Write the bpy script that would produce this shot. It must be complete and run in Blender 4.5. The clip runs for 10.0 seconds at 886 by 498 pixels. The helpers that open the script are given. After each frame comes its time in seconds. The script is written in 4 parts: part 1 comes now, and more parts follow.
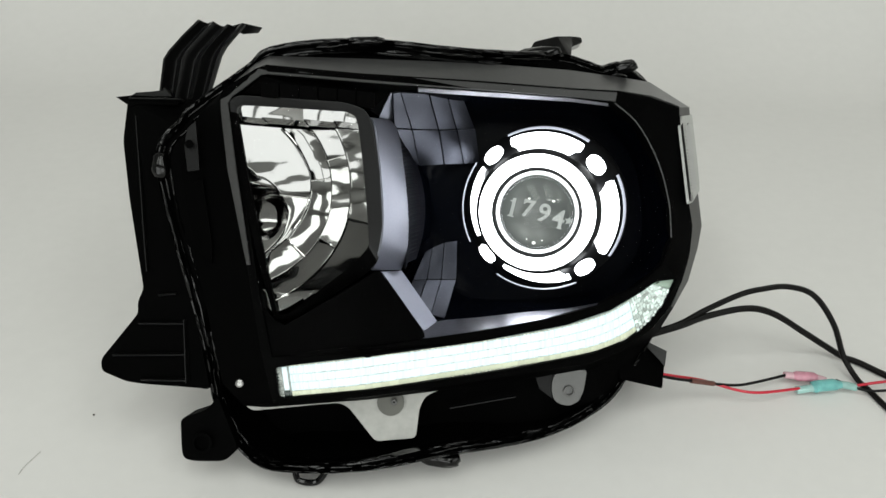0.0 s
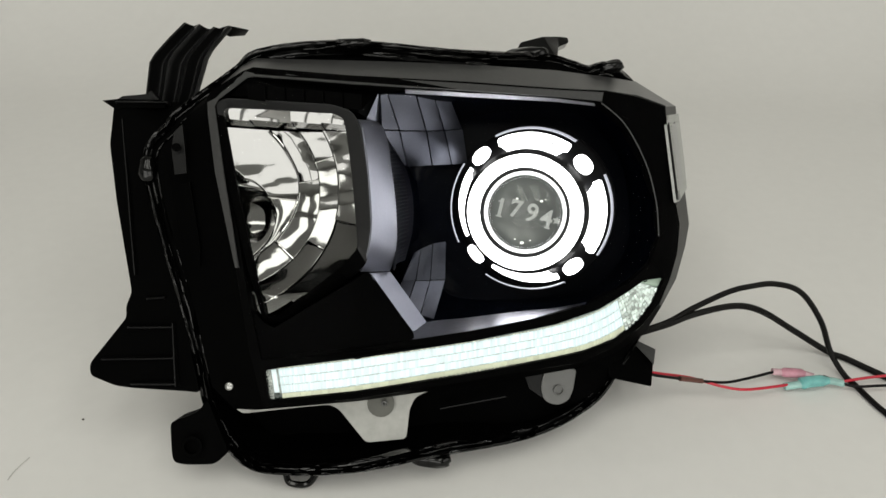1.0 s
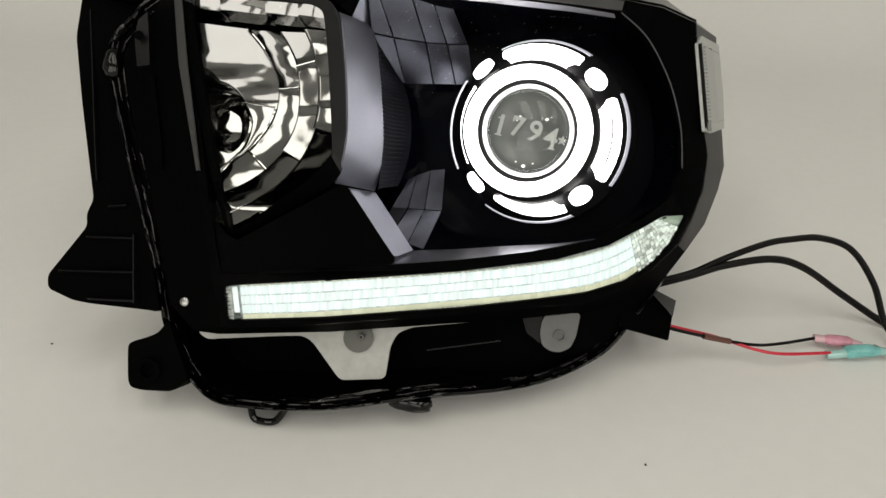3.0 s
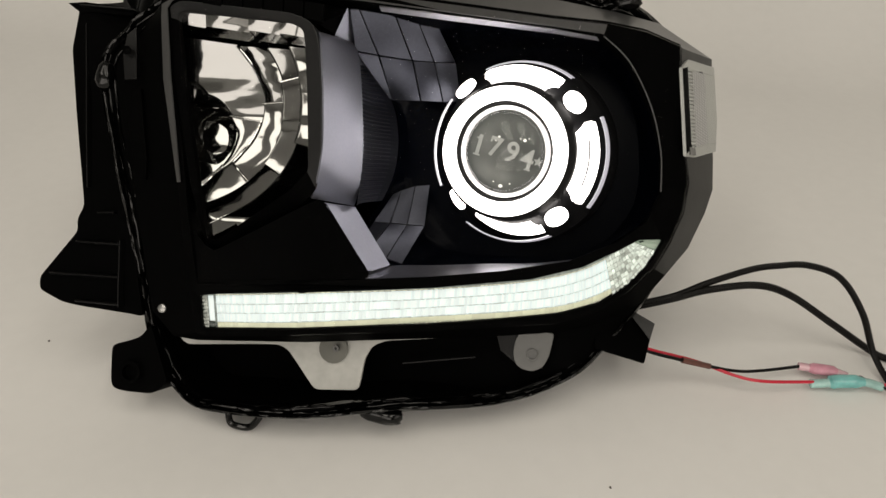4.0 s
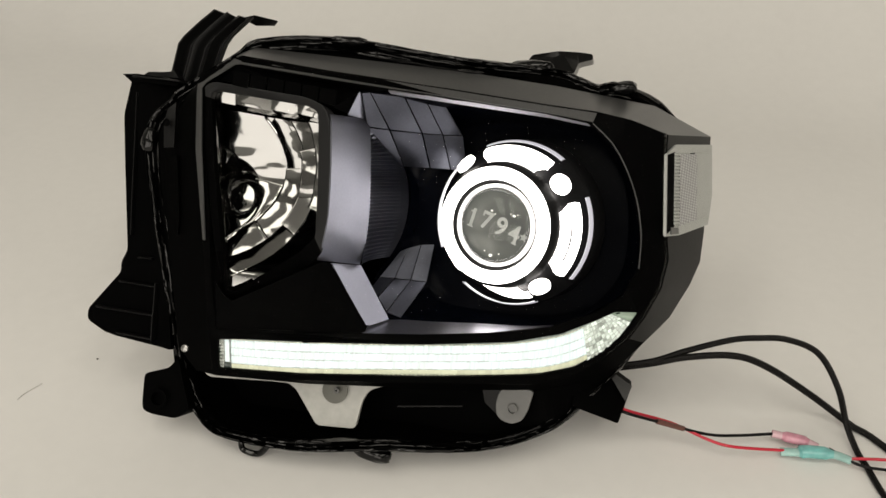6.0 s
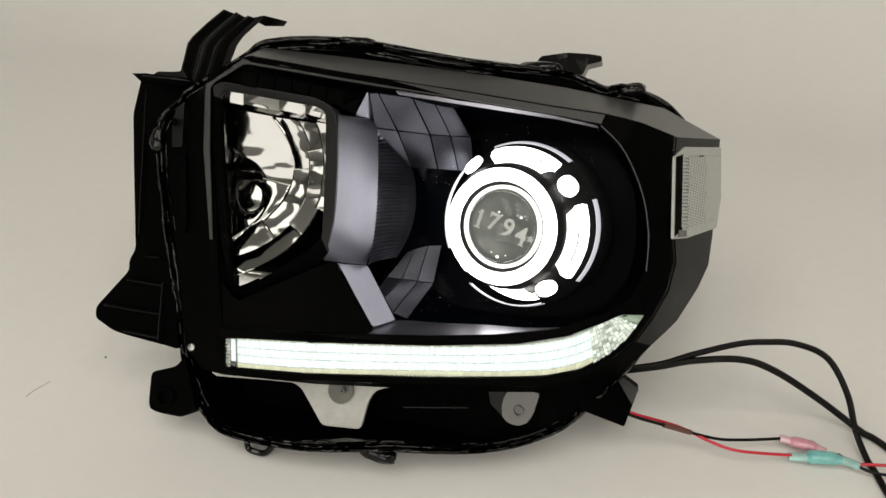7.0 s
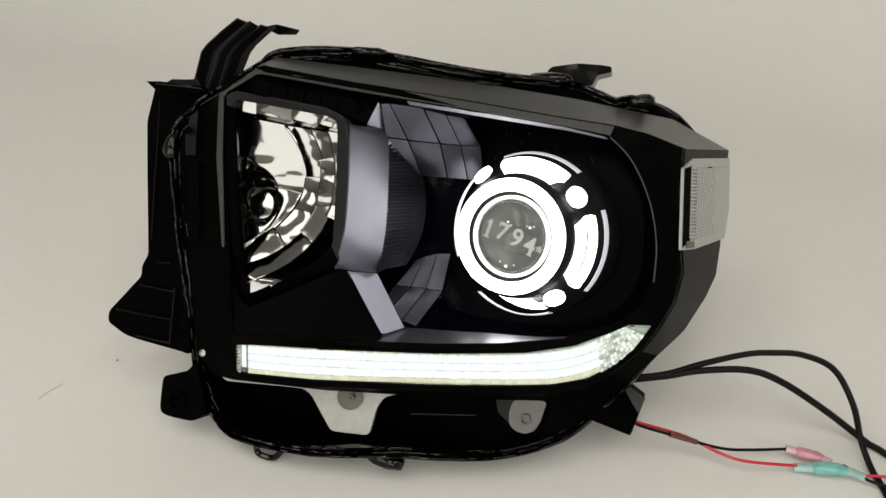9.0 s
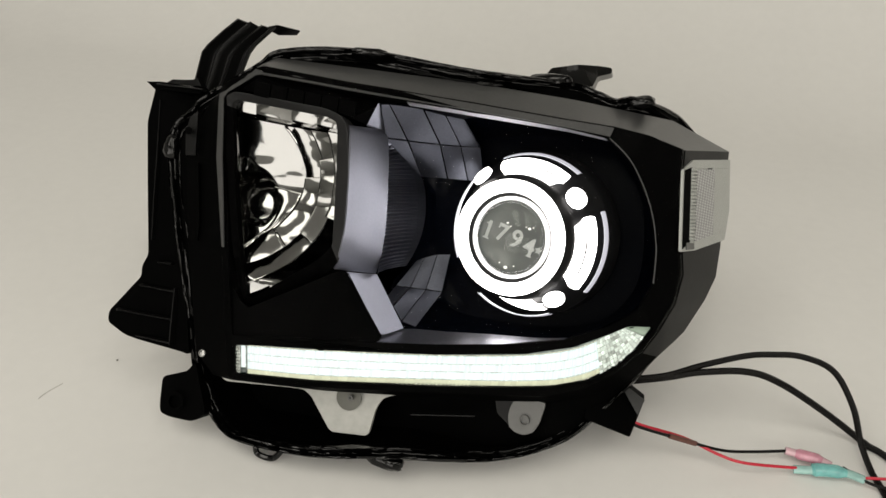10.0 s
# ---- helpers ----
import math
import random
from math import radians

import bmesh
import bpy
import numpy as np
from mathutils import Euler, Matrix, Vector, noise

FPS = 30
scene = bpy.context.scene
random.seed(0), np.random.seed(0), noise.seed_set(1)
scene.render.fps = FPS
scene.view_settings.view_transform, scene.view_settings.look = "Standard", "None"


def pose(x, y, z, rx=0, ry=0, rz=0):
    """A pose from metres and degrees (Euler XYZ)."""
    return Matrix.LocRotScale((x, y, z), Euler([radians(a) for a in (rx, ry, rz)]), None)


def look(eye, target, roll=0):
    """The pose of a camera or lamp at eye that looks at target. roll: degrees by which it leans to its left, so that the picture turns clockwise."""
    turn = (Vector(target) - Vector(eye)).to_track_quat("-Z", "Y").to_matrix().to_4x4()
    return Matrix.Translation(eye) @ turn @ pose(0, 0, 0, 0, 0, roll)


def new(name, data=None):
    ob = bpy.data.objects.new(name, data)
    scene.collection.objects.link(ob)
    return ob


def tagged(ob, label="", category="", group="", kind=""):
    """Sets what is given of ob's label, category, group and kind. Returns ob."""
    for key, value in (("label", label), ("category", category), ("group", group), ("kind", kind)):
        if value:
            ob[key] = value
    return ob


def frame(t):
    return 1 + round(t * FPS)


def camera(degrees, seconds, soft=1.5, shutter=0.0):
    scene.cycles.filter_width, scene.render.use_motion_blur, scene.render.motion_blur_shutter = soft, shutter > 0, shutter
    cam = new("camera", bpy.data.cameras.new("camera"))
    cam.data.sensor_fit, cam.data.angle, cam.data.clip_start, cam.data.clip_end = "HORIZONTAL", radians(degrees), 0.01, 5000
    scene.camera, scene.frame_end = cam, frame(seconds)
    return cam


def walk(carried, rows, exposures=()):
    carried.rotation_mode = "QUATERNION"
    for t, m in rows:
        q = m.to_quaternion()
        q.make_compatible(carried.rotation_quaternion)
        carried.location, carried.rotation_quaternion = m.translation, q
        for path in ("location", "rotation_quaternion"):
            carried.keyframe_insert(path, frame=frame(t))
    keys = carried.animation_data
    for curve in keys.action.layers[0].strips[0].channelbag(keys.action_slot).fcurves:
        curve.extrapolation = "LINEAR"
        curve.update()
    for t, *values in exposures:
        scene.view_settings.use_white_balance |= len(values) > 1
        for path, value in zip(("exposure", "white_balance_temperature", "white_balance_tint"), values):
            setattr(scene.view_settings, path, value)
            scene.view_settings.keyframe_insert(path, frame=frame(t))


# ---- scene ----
cam = camera(55.0, 10.0)
METRES, EYE, TILT, LEAN, TURN = 0.36, 0.550, -31.8, -1.3, 0.0
ROWS = [
    (0.0, 0.0, 0.0, 0.0, -0.0, -0.0, 0.0),
    (0.5, -0.0044, -0.0021, 0.0011, -0.44, 0.08, 0.31),
    (1.0, 0.0037, -0.0038, 0.0017, -0.66, -0.0, 0.55),
    (1.5, 0.0595, -0.0063, -0.0035, -0.52, 0.02, 0.61),
    (2.0, 0.1286, 0.0215, -0.0558, 1.22, 0.18, -0.38),
    (2.2, 0.1476, 0.0327, -0.0923, 2.6, 0.24, -1.25),
    (2.5, 0.1546, 0.1285, -0.1614, 3.17, 0.53, -1.81),
    (2.7, 0.1655, 0.1955, -0.1864, 3.49, 0.38, -1.98),
    (3.8, 0.2484, 0.2147, -0.1743, 6.31, 0.86, -3.34),
    (4.0, 0.3261, 0.194, -0.1375, 7.17, 0.33, -4.11),
    (4.2, 0.3979, 0.1509, -0.09, 7.88, 0.06, -4.71),
    (4.5, 0.5105, 0.0898, -0.035, 9.93, -0.2, -5.56),
    (5.0, 0.5145, 0.0325, 0.0164, 11.32, -0.4, -6.59),
    (5.5, 0.5222, 0.0229, 0.0229, 12.11, -0.46, -7.13),
    (5.7, 0.5232, 0.028, 0.0378, 12.25, -0.72, -7.23),
    (6.8, 0.5371, 0.0352, 0.0405, 13.09, -0.73, -7.7),
    (7.0, 0.536, 0.0364, 0.0398, 13.2, -0.72, -7.78),
    (7.5, 0.5391, 0.0265, 0.0431, 13.36, -0.7, -7.94),
    (8.0, 0.5472, 0.0253, 0.0378, 13.53, -0.74, -8.08),
    (8.5, 0.5379, 0.0215, 0.0471, 13.65, -0.79, -8.21),
    (9.0, 0.5343, 0.0175, 0.0623, 13.75, -0.85, -8.29),
    (9.5, 0.536, 0.0236, 0.0667, 13.81, -0.85, -8.38),
    (10.0, 0.5393, 0.0187, 0.0638, 13.88, -0.83, -8.44),
]
walk(cam, [(t, pose(0, 0, EYE, TILT, LEAN, TURN) @ pose(METRES * x, METRES * y, METRES * z, 90 + pitch, roll, yaw)) for t, x, y, z, yaw, pitch, roll in ROWS],
     [(0.0, 0.115, 6450, 9), (0.5, -0.115, 6650, 10.5), (1.0, -0.075, 6750, 11), (1.5, 0.025, 6850, 12), (2.0, 0.055, 6900, 12), (2.5, 0.005, 6950, 12), (2.7, -0.055, 6950, 12), (3.8, -0.175, 7250, 15.5), (4.0, -0.195, 7300, 16), (4.5, -0.275, 7400, 17), (5.0, -0.195, 7400, 16.5), (5.5, -0.125, 7300, 15), (5.7, -0.035, 7300, 15), (6.8, 0.02, 7150, 13.5), (7.0, 0.0, 7150, 13.5), (9.0, 0.025, 7050, 13.5), (10.0, 0.025, 7050, 13.5)])

# ---- light ----
world = bpy.data.worlds.new("room_light")
scene.world = world
world.use_nodes = True
world.node_tree.nodes["Background"].inputs[0].default_value = (0.92, 0.97, 1.0, 1)
world.node_tree.nodes["Background"].inputs[1].default_value = 0.05


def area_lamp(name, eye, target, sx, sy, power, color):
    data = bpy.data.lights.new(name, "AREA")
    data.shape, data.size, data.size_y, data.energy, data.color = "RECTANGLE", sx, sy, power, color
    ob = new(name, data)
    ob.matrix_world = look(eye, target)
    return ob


for x in (-1.15, 0.1, 1.35):
    area_lamp("ceiling_lamp", (x, -1.2, 2.55), (x, -1.1, 0.0), 0.62, 2.2, 19.8, (0.94, 0.97, 0.92))
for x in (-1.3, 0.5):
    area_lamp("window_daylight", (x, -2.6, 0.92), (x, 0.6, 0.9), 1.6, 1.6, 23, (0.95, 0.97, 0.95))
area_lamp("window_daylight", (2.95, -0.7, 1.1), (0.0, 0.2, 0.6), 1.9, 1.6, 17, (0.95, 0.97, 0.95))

# ---- materials ----


def nodes_of(name):
    m = bpy.data.materials.new(name)
    m.use_nodes = True
    nt = m.node_tree
    return m, nt, nt.nodes["Principled BSDF"]


def plain(name, color, rough, metal=0.0, grain=0.0, scale=200.0, bump=0.0, spec=0.5, vary=0.15, coat=0.0):
    """A surface with colour variation at two scales and fine relief."""
    m, nt, b = nodes_of(name)
    b.inputs["Roughness"].default_value, b.inputs["Metallic"].default_value = rough, metal
    b.inputs["Specular IOR Level"].default_value = spec
    b.inputs["Coat Weight"].default_value = coat
    tc = nt.nodes.new("ShaderNodeTexCoord")
    big, fine = nt.nodes.new("ShaderNodeTexNoise"), nt.nodes.new("ShaderNodeTexNoise")
    big.inputs["Scale"].default_value, fine.inputs["Scale"].default_value = scale * 0.06, scale
    big.inputs["Detail"].default_value = 4
    for n in (big, fine):
        nt.links.new(tc.outputs["Object"], n.inputs["Vector"])
    add = nt.nodes.new("ShaderNodeMath")
    add.operation = "ADD"
    nt.links.new(big.outputs["Fac"], add.inputs[0])
    nt.links.new(fine.outputs["Fac"], add.inputs[1])
    ramp = nt.nodes.new("ShaderNodeMapRange")
    ramp.inputs[1].default_value, ramp.inputs[2].default_value = 0.6, 1.4
    ramp.inputs[3].default_value, ramp.inputs[4].default_value = 1 - vary, 1 + vary
    nt.links.new(add.outputs[0], ramp.inputs[0])
    mul = nt.nodes.new("ShaderNodeVectorMath")
    mul.operation = "SCALE"
    mul.inputs[0].default_value = color
    nt.links.new(ramp.outputs[0], mul.inputs["Scale"])
    nt.links.new(mul.outputs[0], b.inputs["Base Color"])
    if grain:
        r2 = nt.nodes.new("ShaderNodeMapRange")
        r2.inputs[3].default_value, r2.inputs[4].default_value = max(rough - grain, 0.01), min(rough + grain, 1)
        nt.links.new(big.outputs["Fac"], r2.inputs[0])
        nt.links.new(r2.outputs[0], b.inputs["Roughness"])
    if bump:
        bm_ = nt.nodes.new("ShaderNodeBump")
        bm_.inputs["Strength"].default_value, bm_.inputs["Distance"].default_value = bump, 0.001
        nt.links.new(fine.outputs["Fac"], bm_.inputs["Height"])
        nt.links.new(bm_.outputs[0], b.inputs["Normal"])
    return m


def glowing(name, color, strength, base=0.8, cells=0.0, low=0.6):
    """A lit diffuser; cells: size of its moulded pattern."""
    m, nt, b = nodes_of(name)
    b.inputs["Base Color"].default_value = (base * min(1.0, color[0] + 0.1), base, base * min(1.0, color[2] + 0.02), 1)
    b.inputs["Roughness"].default_value = 0.25
    b.inputs["Emission Color"].default_value = (*color, 1)
    b.inputs["Emission Strength"].default_value = strength
    if cells:
        v = nt.nodes.new("ShaderNodeNewGeometry")
        r = nt.nodes.new("ShaderNodeMapRange")
        r.inputs[3].default_value, r.inputs[4].default_value = strength * low, strength * 1.3
        nt.links.new(v.outputs["Random Per Island"], r.inputs[0])
        nt.links.new(r.outputs[0], b.inputs["Emission Strength"])
    return m


def clear(name, ior=1.45, rough=0.02, tint=(1, 1, 1), gloss=1.0):
    """A thin clear shell: it lets light through and mirrors by its angle."""
    m = bpy.data.materials.new(name)
    m.use_nodes = True
    nt = m.node_tree
    nt.nodes.clear()
    out, mix = nt.nodes.new("ShaderNodeOutputMaterial"), nt.nodes.new("ShaderNodeMixShader")
    tr, gl, fr = nt.nodes.new("ShaderNodeBsdfTransparent"), nt.nodes.new("ShaderNodeBsdfGlossy"), nt.nodes.new("ShaderNodeFresnel")
    tr.inputs[0].default_value = (*tint, 1)
    gl.inputs["Roughness"].default_value = rough
    gl.inputs["Color"].default_value = (gloss, gloss, gloss, 1)
    fr.inputs["IOR"].default_value = ior
    nt.links.new(fr.outputs[0], mix.inputs[0])
    nt.links.new(tr.outputs[0], mix.inputs[1])
    nt.links.new(gl.outputs[0], mix.inputs[2])
    nt.links.new(mix.outputs[0], out.inputs[0])
    return m


PAPER = plain("white_sheet", (0.72, 0.71, 0.69), 0.75, scale=60, vary=0.02, bump=0.05)
PAINT = plain("room_paint", (0.42, 0.42, 0.41), 0.9, scale=20, vary=0.05)
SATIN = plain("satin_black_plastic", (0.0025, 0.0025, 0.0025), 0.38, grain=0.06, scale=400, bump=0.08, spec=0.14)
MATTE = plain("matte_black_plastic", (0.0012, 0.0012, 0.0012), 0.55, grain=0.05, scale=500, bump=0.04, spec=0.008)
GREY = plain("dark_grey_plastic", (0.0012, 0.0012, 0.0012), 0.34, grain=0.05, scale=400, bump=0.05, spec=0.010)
# black plastic greyed to show overhead light on the cover's top wall
TOPLIT = plain("toplit_semi_gloss_plastic", (0.037, 0.037, 0.037), 0.36, grain=0.05, scale=400, bump=0.04, spec=0.85)
# black plastic greyed for the bevels and edges that catch light
BEVEL = plain("lit_black_satin", (0.040, 0.040, 0.040), 0.48, grain=0.05, scale=400, bump=0.06, spec=0.4)
BEZEL = plain("charcoal_satin_plastic", (0.013, 0.013, 0.0135), 0.5, grain=0.05, scale=400, bump=0.08, spec=0.25)
GLOSS = plain("gloss_black_sealant", (0.001, 0.001, 0.001), 0.08, grain=0.04, scale=160, bump=0.10, spec=0.3)
LACQ = plain("black_lacquer", (0.0006, 0.0009, 0.0020), 0.22, grain=0.04, scale=300, spec=0.025)
GUN = plain("gunmetal_lacquer", (0.25, 0.257, 0.305), 0.46, metal=1.0, grain=0.0, scale=500, bump=0.008, vary=0.06)
GUN2 = plain("dark_gunmetal_lacquer", (0.055, 0.058, 0.070), 0.36, metal=1.0, grain=0.03, scale=500, bump=0.03)
GUN3 = plain("ribbed_gunmetal", (0.15, 0.157, 0.19), 0.30, metal=1.0, scale=500)
CHROME = plain("chrome", (0.25, 0.25, 0.245), 0.07, metal=1.0, grain=0.03, scale=60, vary=0.03)
# three times paler than CHROME, for highlights on the step edges
GLINT = plain("edge_glint_chrome", (0.75, 0.75, 0.74), 0.10, metal=1.0, scale=60, vary=0.03)
BRACKET = plain("grey_plastic", (0.41, 0.41, 0.385), 0.5, grain=0.08, scale=150, bump=0.1, vary=0.14)
BRACKET3 = plain("aged_grey_plastic", (0.07, 0.07, 0.067), 0.3, grain=0.08, scale=150, bump=0.1, vary=0.12)
RIBBED = plain("charcoal_bracket_plastic", (0.004, 0.004, 0.004), 0.36, grain=0.08, scale=300, bump=0.06, spec=0.15)
# darker than the plate, for the shade in the boss's hollow
BRACKET2 = plain("shaded_boss_plastic", (0.10, 0.10, 0.085), 0.5, scale=150, bump=0.1)
STEEL = plain("zinc_screw", (0.32, 0.32, 0.31), 0.3, metal=1.0, grain=0.1, scale=300)
SHROUD = plain("charcoal_shroud", (0.004, 0.004, 0.0043), 0.5, grain=0.05, scale=300, bump=0.05, spec=0.12)
LENSBACK = plain("smoked_optic", (0.11, 0.12, 0.115), 0.25, grain=0.1, scale=60, vary=0.2)
# glow for the reflected specks seen in the lens
SPECK = glowing("speck_glow", (0.95, 1.0, 0.95), 0.75)
ETCH = plain("etched_white", (0.40, 0.42, 0.41), 0.6, scale=300)
HALO = glowing("halo_light", (0.95, 0.975, 1.0), 6.5)
HALO2 = glowing("halo_inner_light", (0.95, 0.98, 1.0), 1.15)
EDGE = glowing("halo_edge_light", (0.80, 0.82, 1.0), 0.55, base=0.3)
BAR = glowing("bar_light", (0.80, 1.0, 1.04), 0.53, base=0.5, cells=1, low=0.84)
SEAM = glowing("seam_light", (0.80, 1.0, 0.98), 0.46, base=0.4, cells=1, low=0.4)
BEAD = glowing("bead_light", (0.95, 1.0, 0.80), 0.75, base=0.45, cells=1, low=0.25)
SLOTG = plain("dark_green_plastic", (0.03, 0.045, 0.04), 0.25, scale=300)
LIP = glowing("lip_light", (0.88, 1.0, 0.74), 0.30, base=0.42, cells=1, low=0.8)
TIPG = glowing("tip_end_light", (0.7, 1.0, 0.8), 0.10, base=0.35)
TIP = glowing("tip_light", (0.84, 1.0, 0.93), 0.62, base=0.45, cells=1, low=0.05)
TRIM = plain("bright_satin_lacquer", (0.80, 0.80, 0.86), 0.5, metal=1.0, grain=0.04, scale=300)
LEDGE = plain("silver_lacquer", (0.45, 0.45, 0.50), 0.28, metal=1.0, grain=0.04, scale=300)
BAREND = plain("clear_moulded_plastic", (0.55, 0.58, 0.55), 0.15, scale=250, bump=1.0, vary=0.5)
MARKER = plain("frosted_marker", (0.40, 0.41, 0.39), 0.3, scale=900, bump=0.6, vary=0.06)
HONEY, _nt, _b = nodes_of("honeycomb_plastic")
_b.inputs["Roughness"].default_value = 0.3
_tc, _v, _r, _bp = (_nt.nodes.new("ShaderNode" + k) for k in ("TexCoord", "TexVoronoi", "MapRange", "Bump"))
_v.inputs["Scale"].default_value, _v.inputs["Randomness"].default_value = 420, 0.1
_nt.links.new(_tc.outputs["Object"], _v.inputs["Vector"])
_r.inputs[1].default_value, _r.inputs[2].default_value, _r.inputs[3].default_value, _r.inputs[4].default_value = 0.0, 0.7, 0.80, 0.16
_nt.links.new(_v.outputs["Distance"], _r.inputs[0])
_nt.links.new(_r.outputs[0], _b.inputs["Base Color"])
_bp.inputs["Distance"].default_value = 0.001
_nt.links.new(_v.outputs["Distance"], _bp.inputs["Height"])
_nt.links.new(_bp.outputs[0], _b.inputs["Normal"])
COVER = clear("clear_polycarbonate", ior=1.03)
OPTIC = clear("optic_glass", ior=1.28, rough=0.01)
SLEEVE = plain("black_braided_sleeve", (0.0026, 0.0022, 0.0018), 0.42, scale=900, bump=0.5, vary=0.6, spec=0.16)
REDW = plain("red_wire", (0.50, 0.014, 0.035), 0.35, scale=200)
BLKW = plain("black_wire", (0.0025, 0.0025, 0.0025), 0.4, scale=200, spec=0.15)
PINK = plain("pink_vinyl", (0.72, 0.33, 0.42), 0.25, scale=150, vary=0.25, coat=0.4)
TEAL = plain("teal_vinyl", (0.22, 0.62, 0.60), 0.25, scale=150, vary=0.25, coat=0.4)
PALEPINK = plain("pale_pink_vinyl", (0.80, 0.52, 0.58), 0.25, scale=150, vary=0.2, coat=0.4)
PALETEAL = plain("pale_teal_vinyl", (0.42, 0.70, 0.66), 0.25, scale=150, vary=0.2, coat=0.4)
for _m in (PINK, TEAL, PALEPINK, PALETEAL):
    _m.node_tree.nodes["Principled BSDF"].inputs["Transmission Weight"].default_value = 0.35
BROWN = plain("brown_heat_shrink", (0.10, 0.035, 0.025), 0.45, scale=300)
FLUFF = plain("grey_fluff", (0.52, 0.51, 0.49), 0.9, scale=900)
DUST = plain("dark_crumb", (0.08, 0.07, 0.06), 0.8, scale=900)

# ---- geometry helpers ----
BODY = pose(0, 0, EYE, TILT, LEAN, TURN)          # the lamp's own axes: x right, y back, z up its tilted face
BASE = Vector((-0.02, 0.72, -0.19))               # the lamp's base point in these axes


def P(x, y, z):
    """Millimetres in the lamp's axes to the lamp's local metres."""
    return Vector((x / 1000, y / 1000, z / 1000)) - BASE


def pts(rows):
    return [P(*r) for r in rows]


def smooth(points, closed=True, sub=4):
    """Catmull-Rom through the points, sub steps a segment."""
    n, out = len(points), []
    for i in range(n if closed else n - 1):
        if closed:
            a, b, c, d = (points[(i + k) % n] for k in (-1, 0, 1, 2))
        else:
            a, b, c, d = (points[min(max(i + k, 0), n - 1)] for k in (-1, 0, 1, 2))
        for s in range(sub):
            u = s / sub
            out.append(0.5 * (2 * b + (c - a) * u + (2 * a - 5 * b + 4 * c - d) * u * u + (3 * b - a - 3 * c + d) * u ** 3))
    if not closed:
        out.append(points[-1].copy())
    return out


def straight(points, sub=4):
    """A closed polygon with sub steps a side."""
    n = len(points)
    return [points[i].lerp(points[(i + 1) % n], k / sub) for i in range(n) for k in range(sub)]


def rounded(points, r=0.004, k=3):
    """A closed polygon with its corners rounded by about r."""
    out, n = [], len(points)
    for i in range(n):
        a, b, c = points[i - 1], points[i], points[(i + 1) % n]
        ra, rc = min(r, (a - b).length * 0.4), min(r, (c - b).length * 0.4)
        p, q = b + (a - b).normalized() * ra, b + (c - b).normalized() * rc
        for j in range(k + 1):
            u = j / k
            out.append(p * (1 - u) ** 2 + b * 2 * u * (1 - u) + q * u * u)
    return out


def loft(bm, loops, closed=True, cap=False):
    rows = [[bm.verts.new(p) for p in lp] for lp in loops]
    n = len(rows[0])
    for a, b in zip(rows, rows[1:]):
        for i in range(n if closed else n - 1):
            j = (i + 1) % n
            bm.faces.new((a[i], a[j], b[j], b[i]))
    if cap:
        for row in (rows[0], rows[-1]):
            bmesh.ops.triangle_fill(bm, edges=[bm.edges.get((row[i], row[(i + 1) % n])) for i in range(n)], use_beauty=True)
    return rows


def filled(bm, loops):
    """A sheet bounded by the first loop with the other loops as holes."""
    edges = []
    for lp in loops:
        vs = [bm.verts.new(p) for p in lp]
        edges += [bm.edges.new((vs[i], vs[(i + 1) % len(vs)])) for i in range(len(vs))]
    bmesh.ops.triangle_fill(bm, edges=edges, use_beauty=True)


def slab(bm, loop, back):
    """A plate with the outline loop and the thickness vector back."""
    loft(bm, [loop, [p + back for p in loop]], cap=True)


def tube(bm, points, r, sides=10, cap=True, wob=0.0):
    rows = []
    up = Vector((0, 0, 1))
    for i, p in enumerate(points):
        d = (points[min(i + 1, len(points) - 1)] - points[max(i - 1, 0)]).normalized()
        a = d.cross(up)
        a = a.normalized() if a.length > 1e-6 else Vector((1, 0, 0))
        b = d.cross(a)
        rr = r * (1 + wob * noise.noise(p * 60))
        rows.append([p + (a * math.cos(t) + b * math.sin(t)) * rr for t in (2 * math.pi * k / sides for k in range(sides))])
    loft(bm, rows, cap=cap)


def part(name, bm, material, parent, label="", flat=False, bevel=0.0, thick=0.0, shade=35):
    me = bpy.data.meshes.new(name)
    bmesh.ops.remove_doubles(bm, verts=bm.verts, dist=1e-6)
    bmesh.ops.recalc_face_normals(bm, faces=bm.faces)
    if not flat:
        for f in bm.faces:
            f.smooth = True
        for e in bm.edges:
            if len(e.link_faces) != 2 or e.calc_face_angle(0) > radians(shade):
                e.smooth = False
    bm.to_mesh(me)
    bm.free()
    me.materials.append(material)
    ob = new(name, me)
    if parent:
        ob.parent = parent
    if thick:
        s = ob.modifiers.new("thickness", "SOLIDIFY")
        s.thickness, s.offset = thick, 0
    if bevel:
        b = ob.modifiers.new("edge", "BEVEL")
        b.width, b.segments, b.limit_method, b.angle_limit = bevel, 2, "ANGLE", radians(40)
    if label:
        ob["label"] = label
    return ob


def bmesh_of(make):
    bm = bmesh.new()
    make(bm)
    return bm


def thing(name, label, category, m, group=""):
    ob = new(name)
    ob.empty_display_size = 0.05
    ob.matrix_world = m
    return tagged(ob, label, category, group)


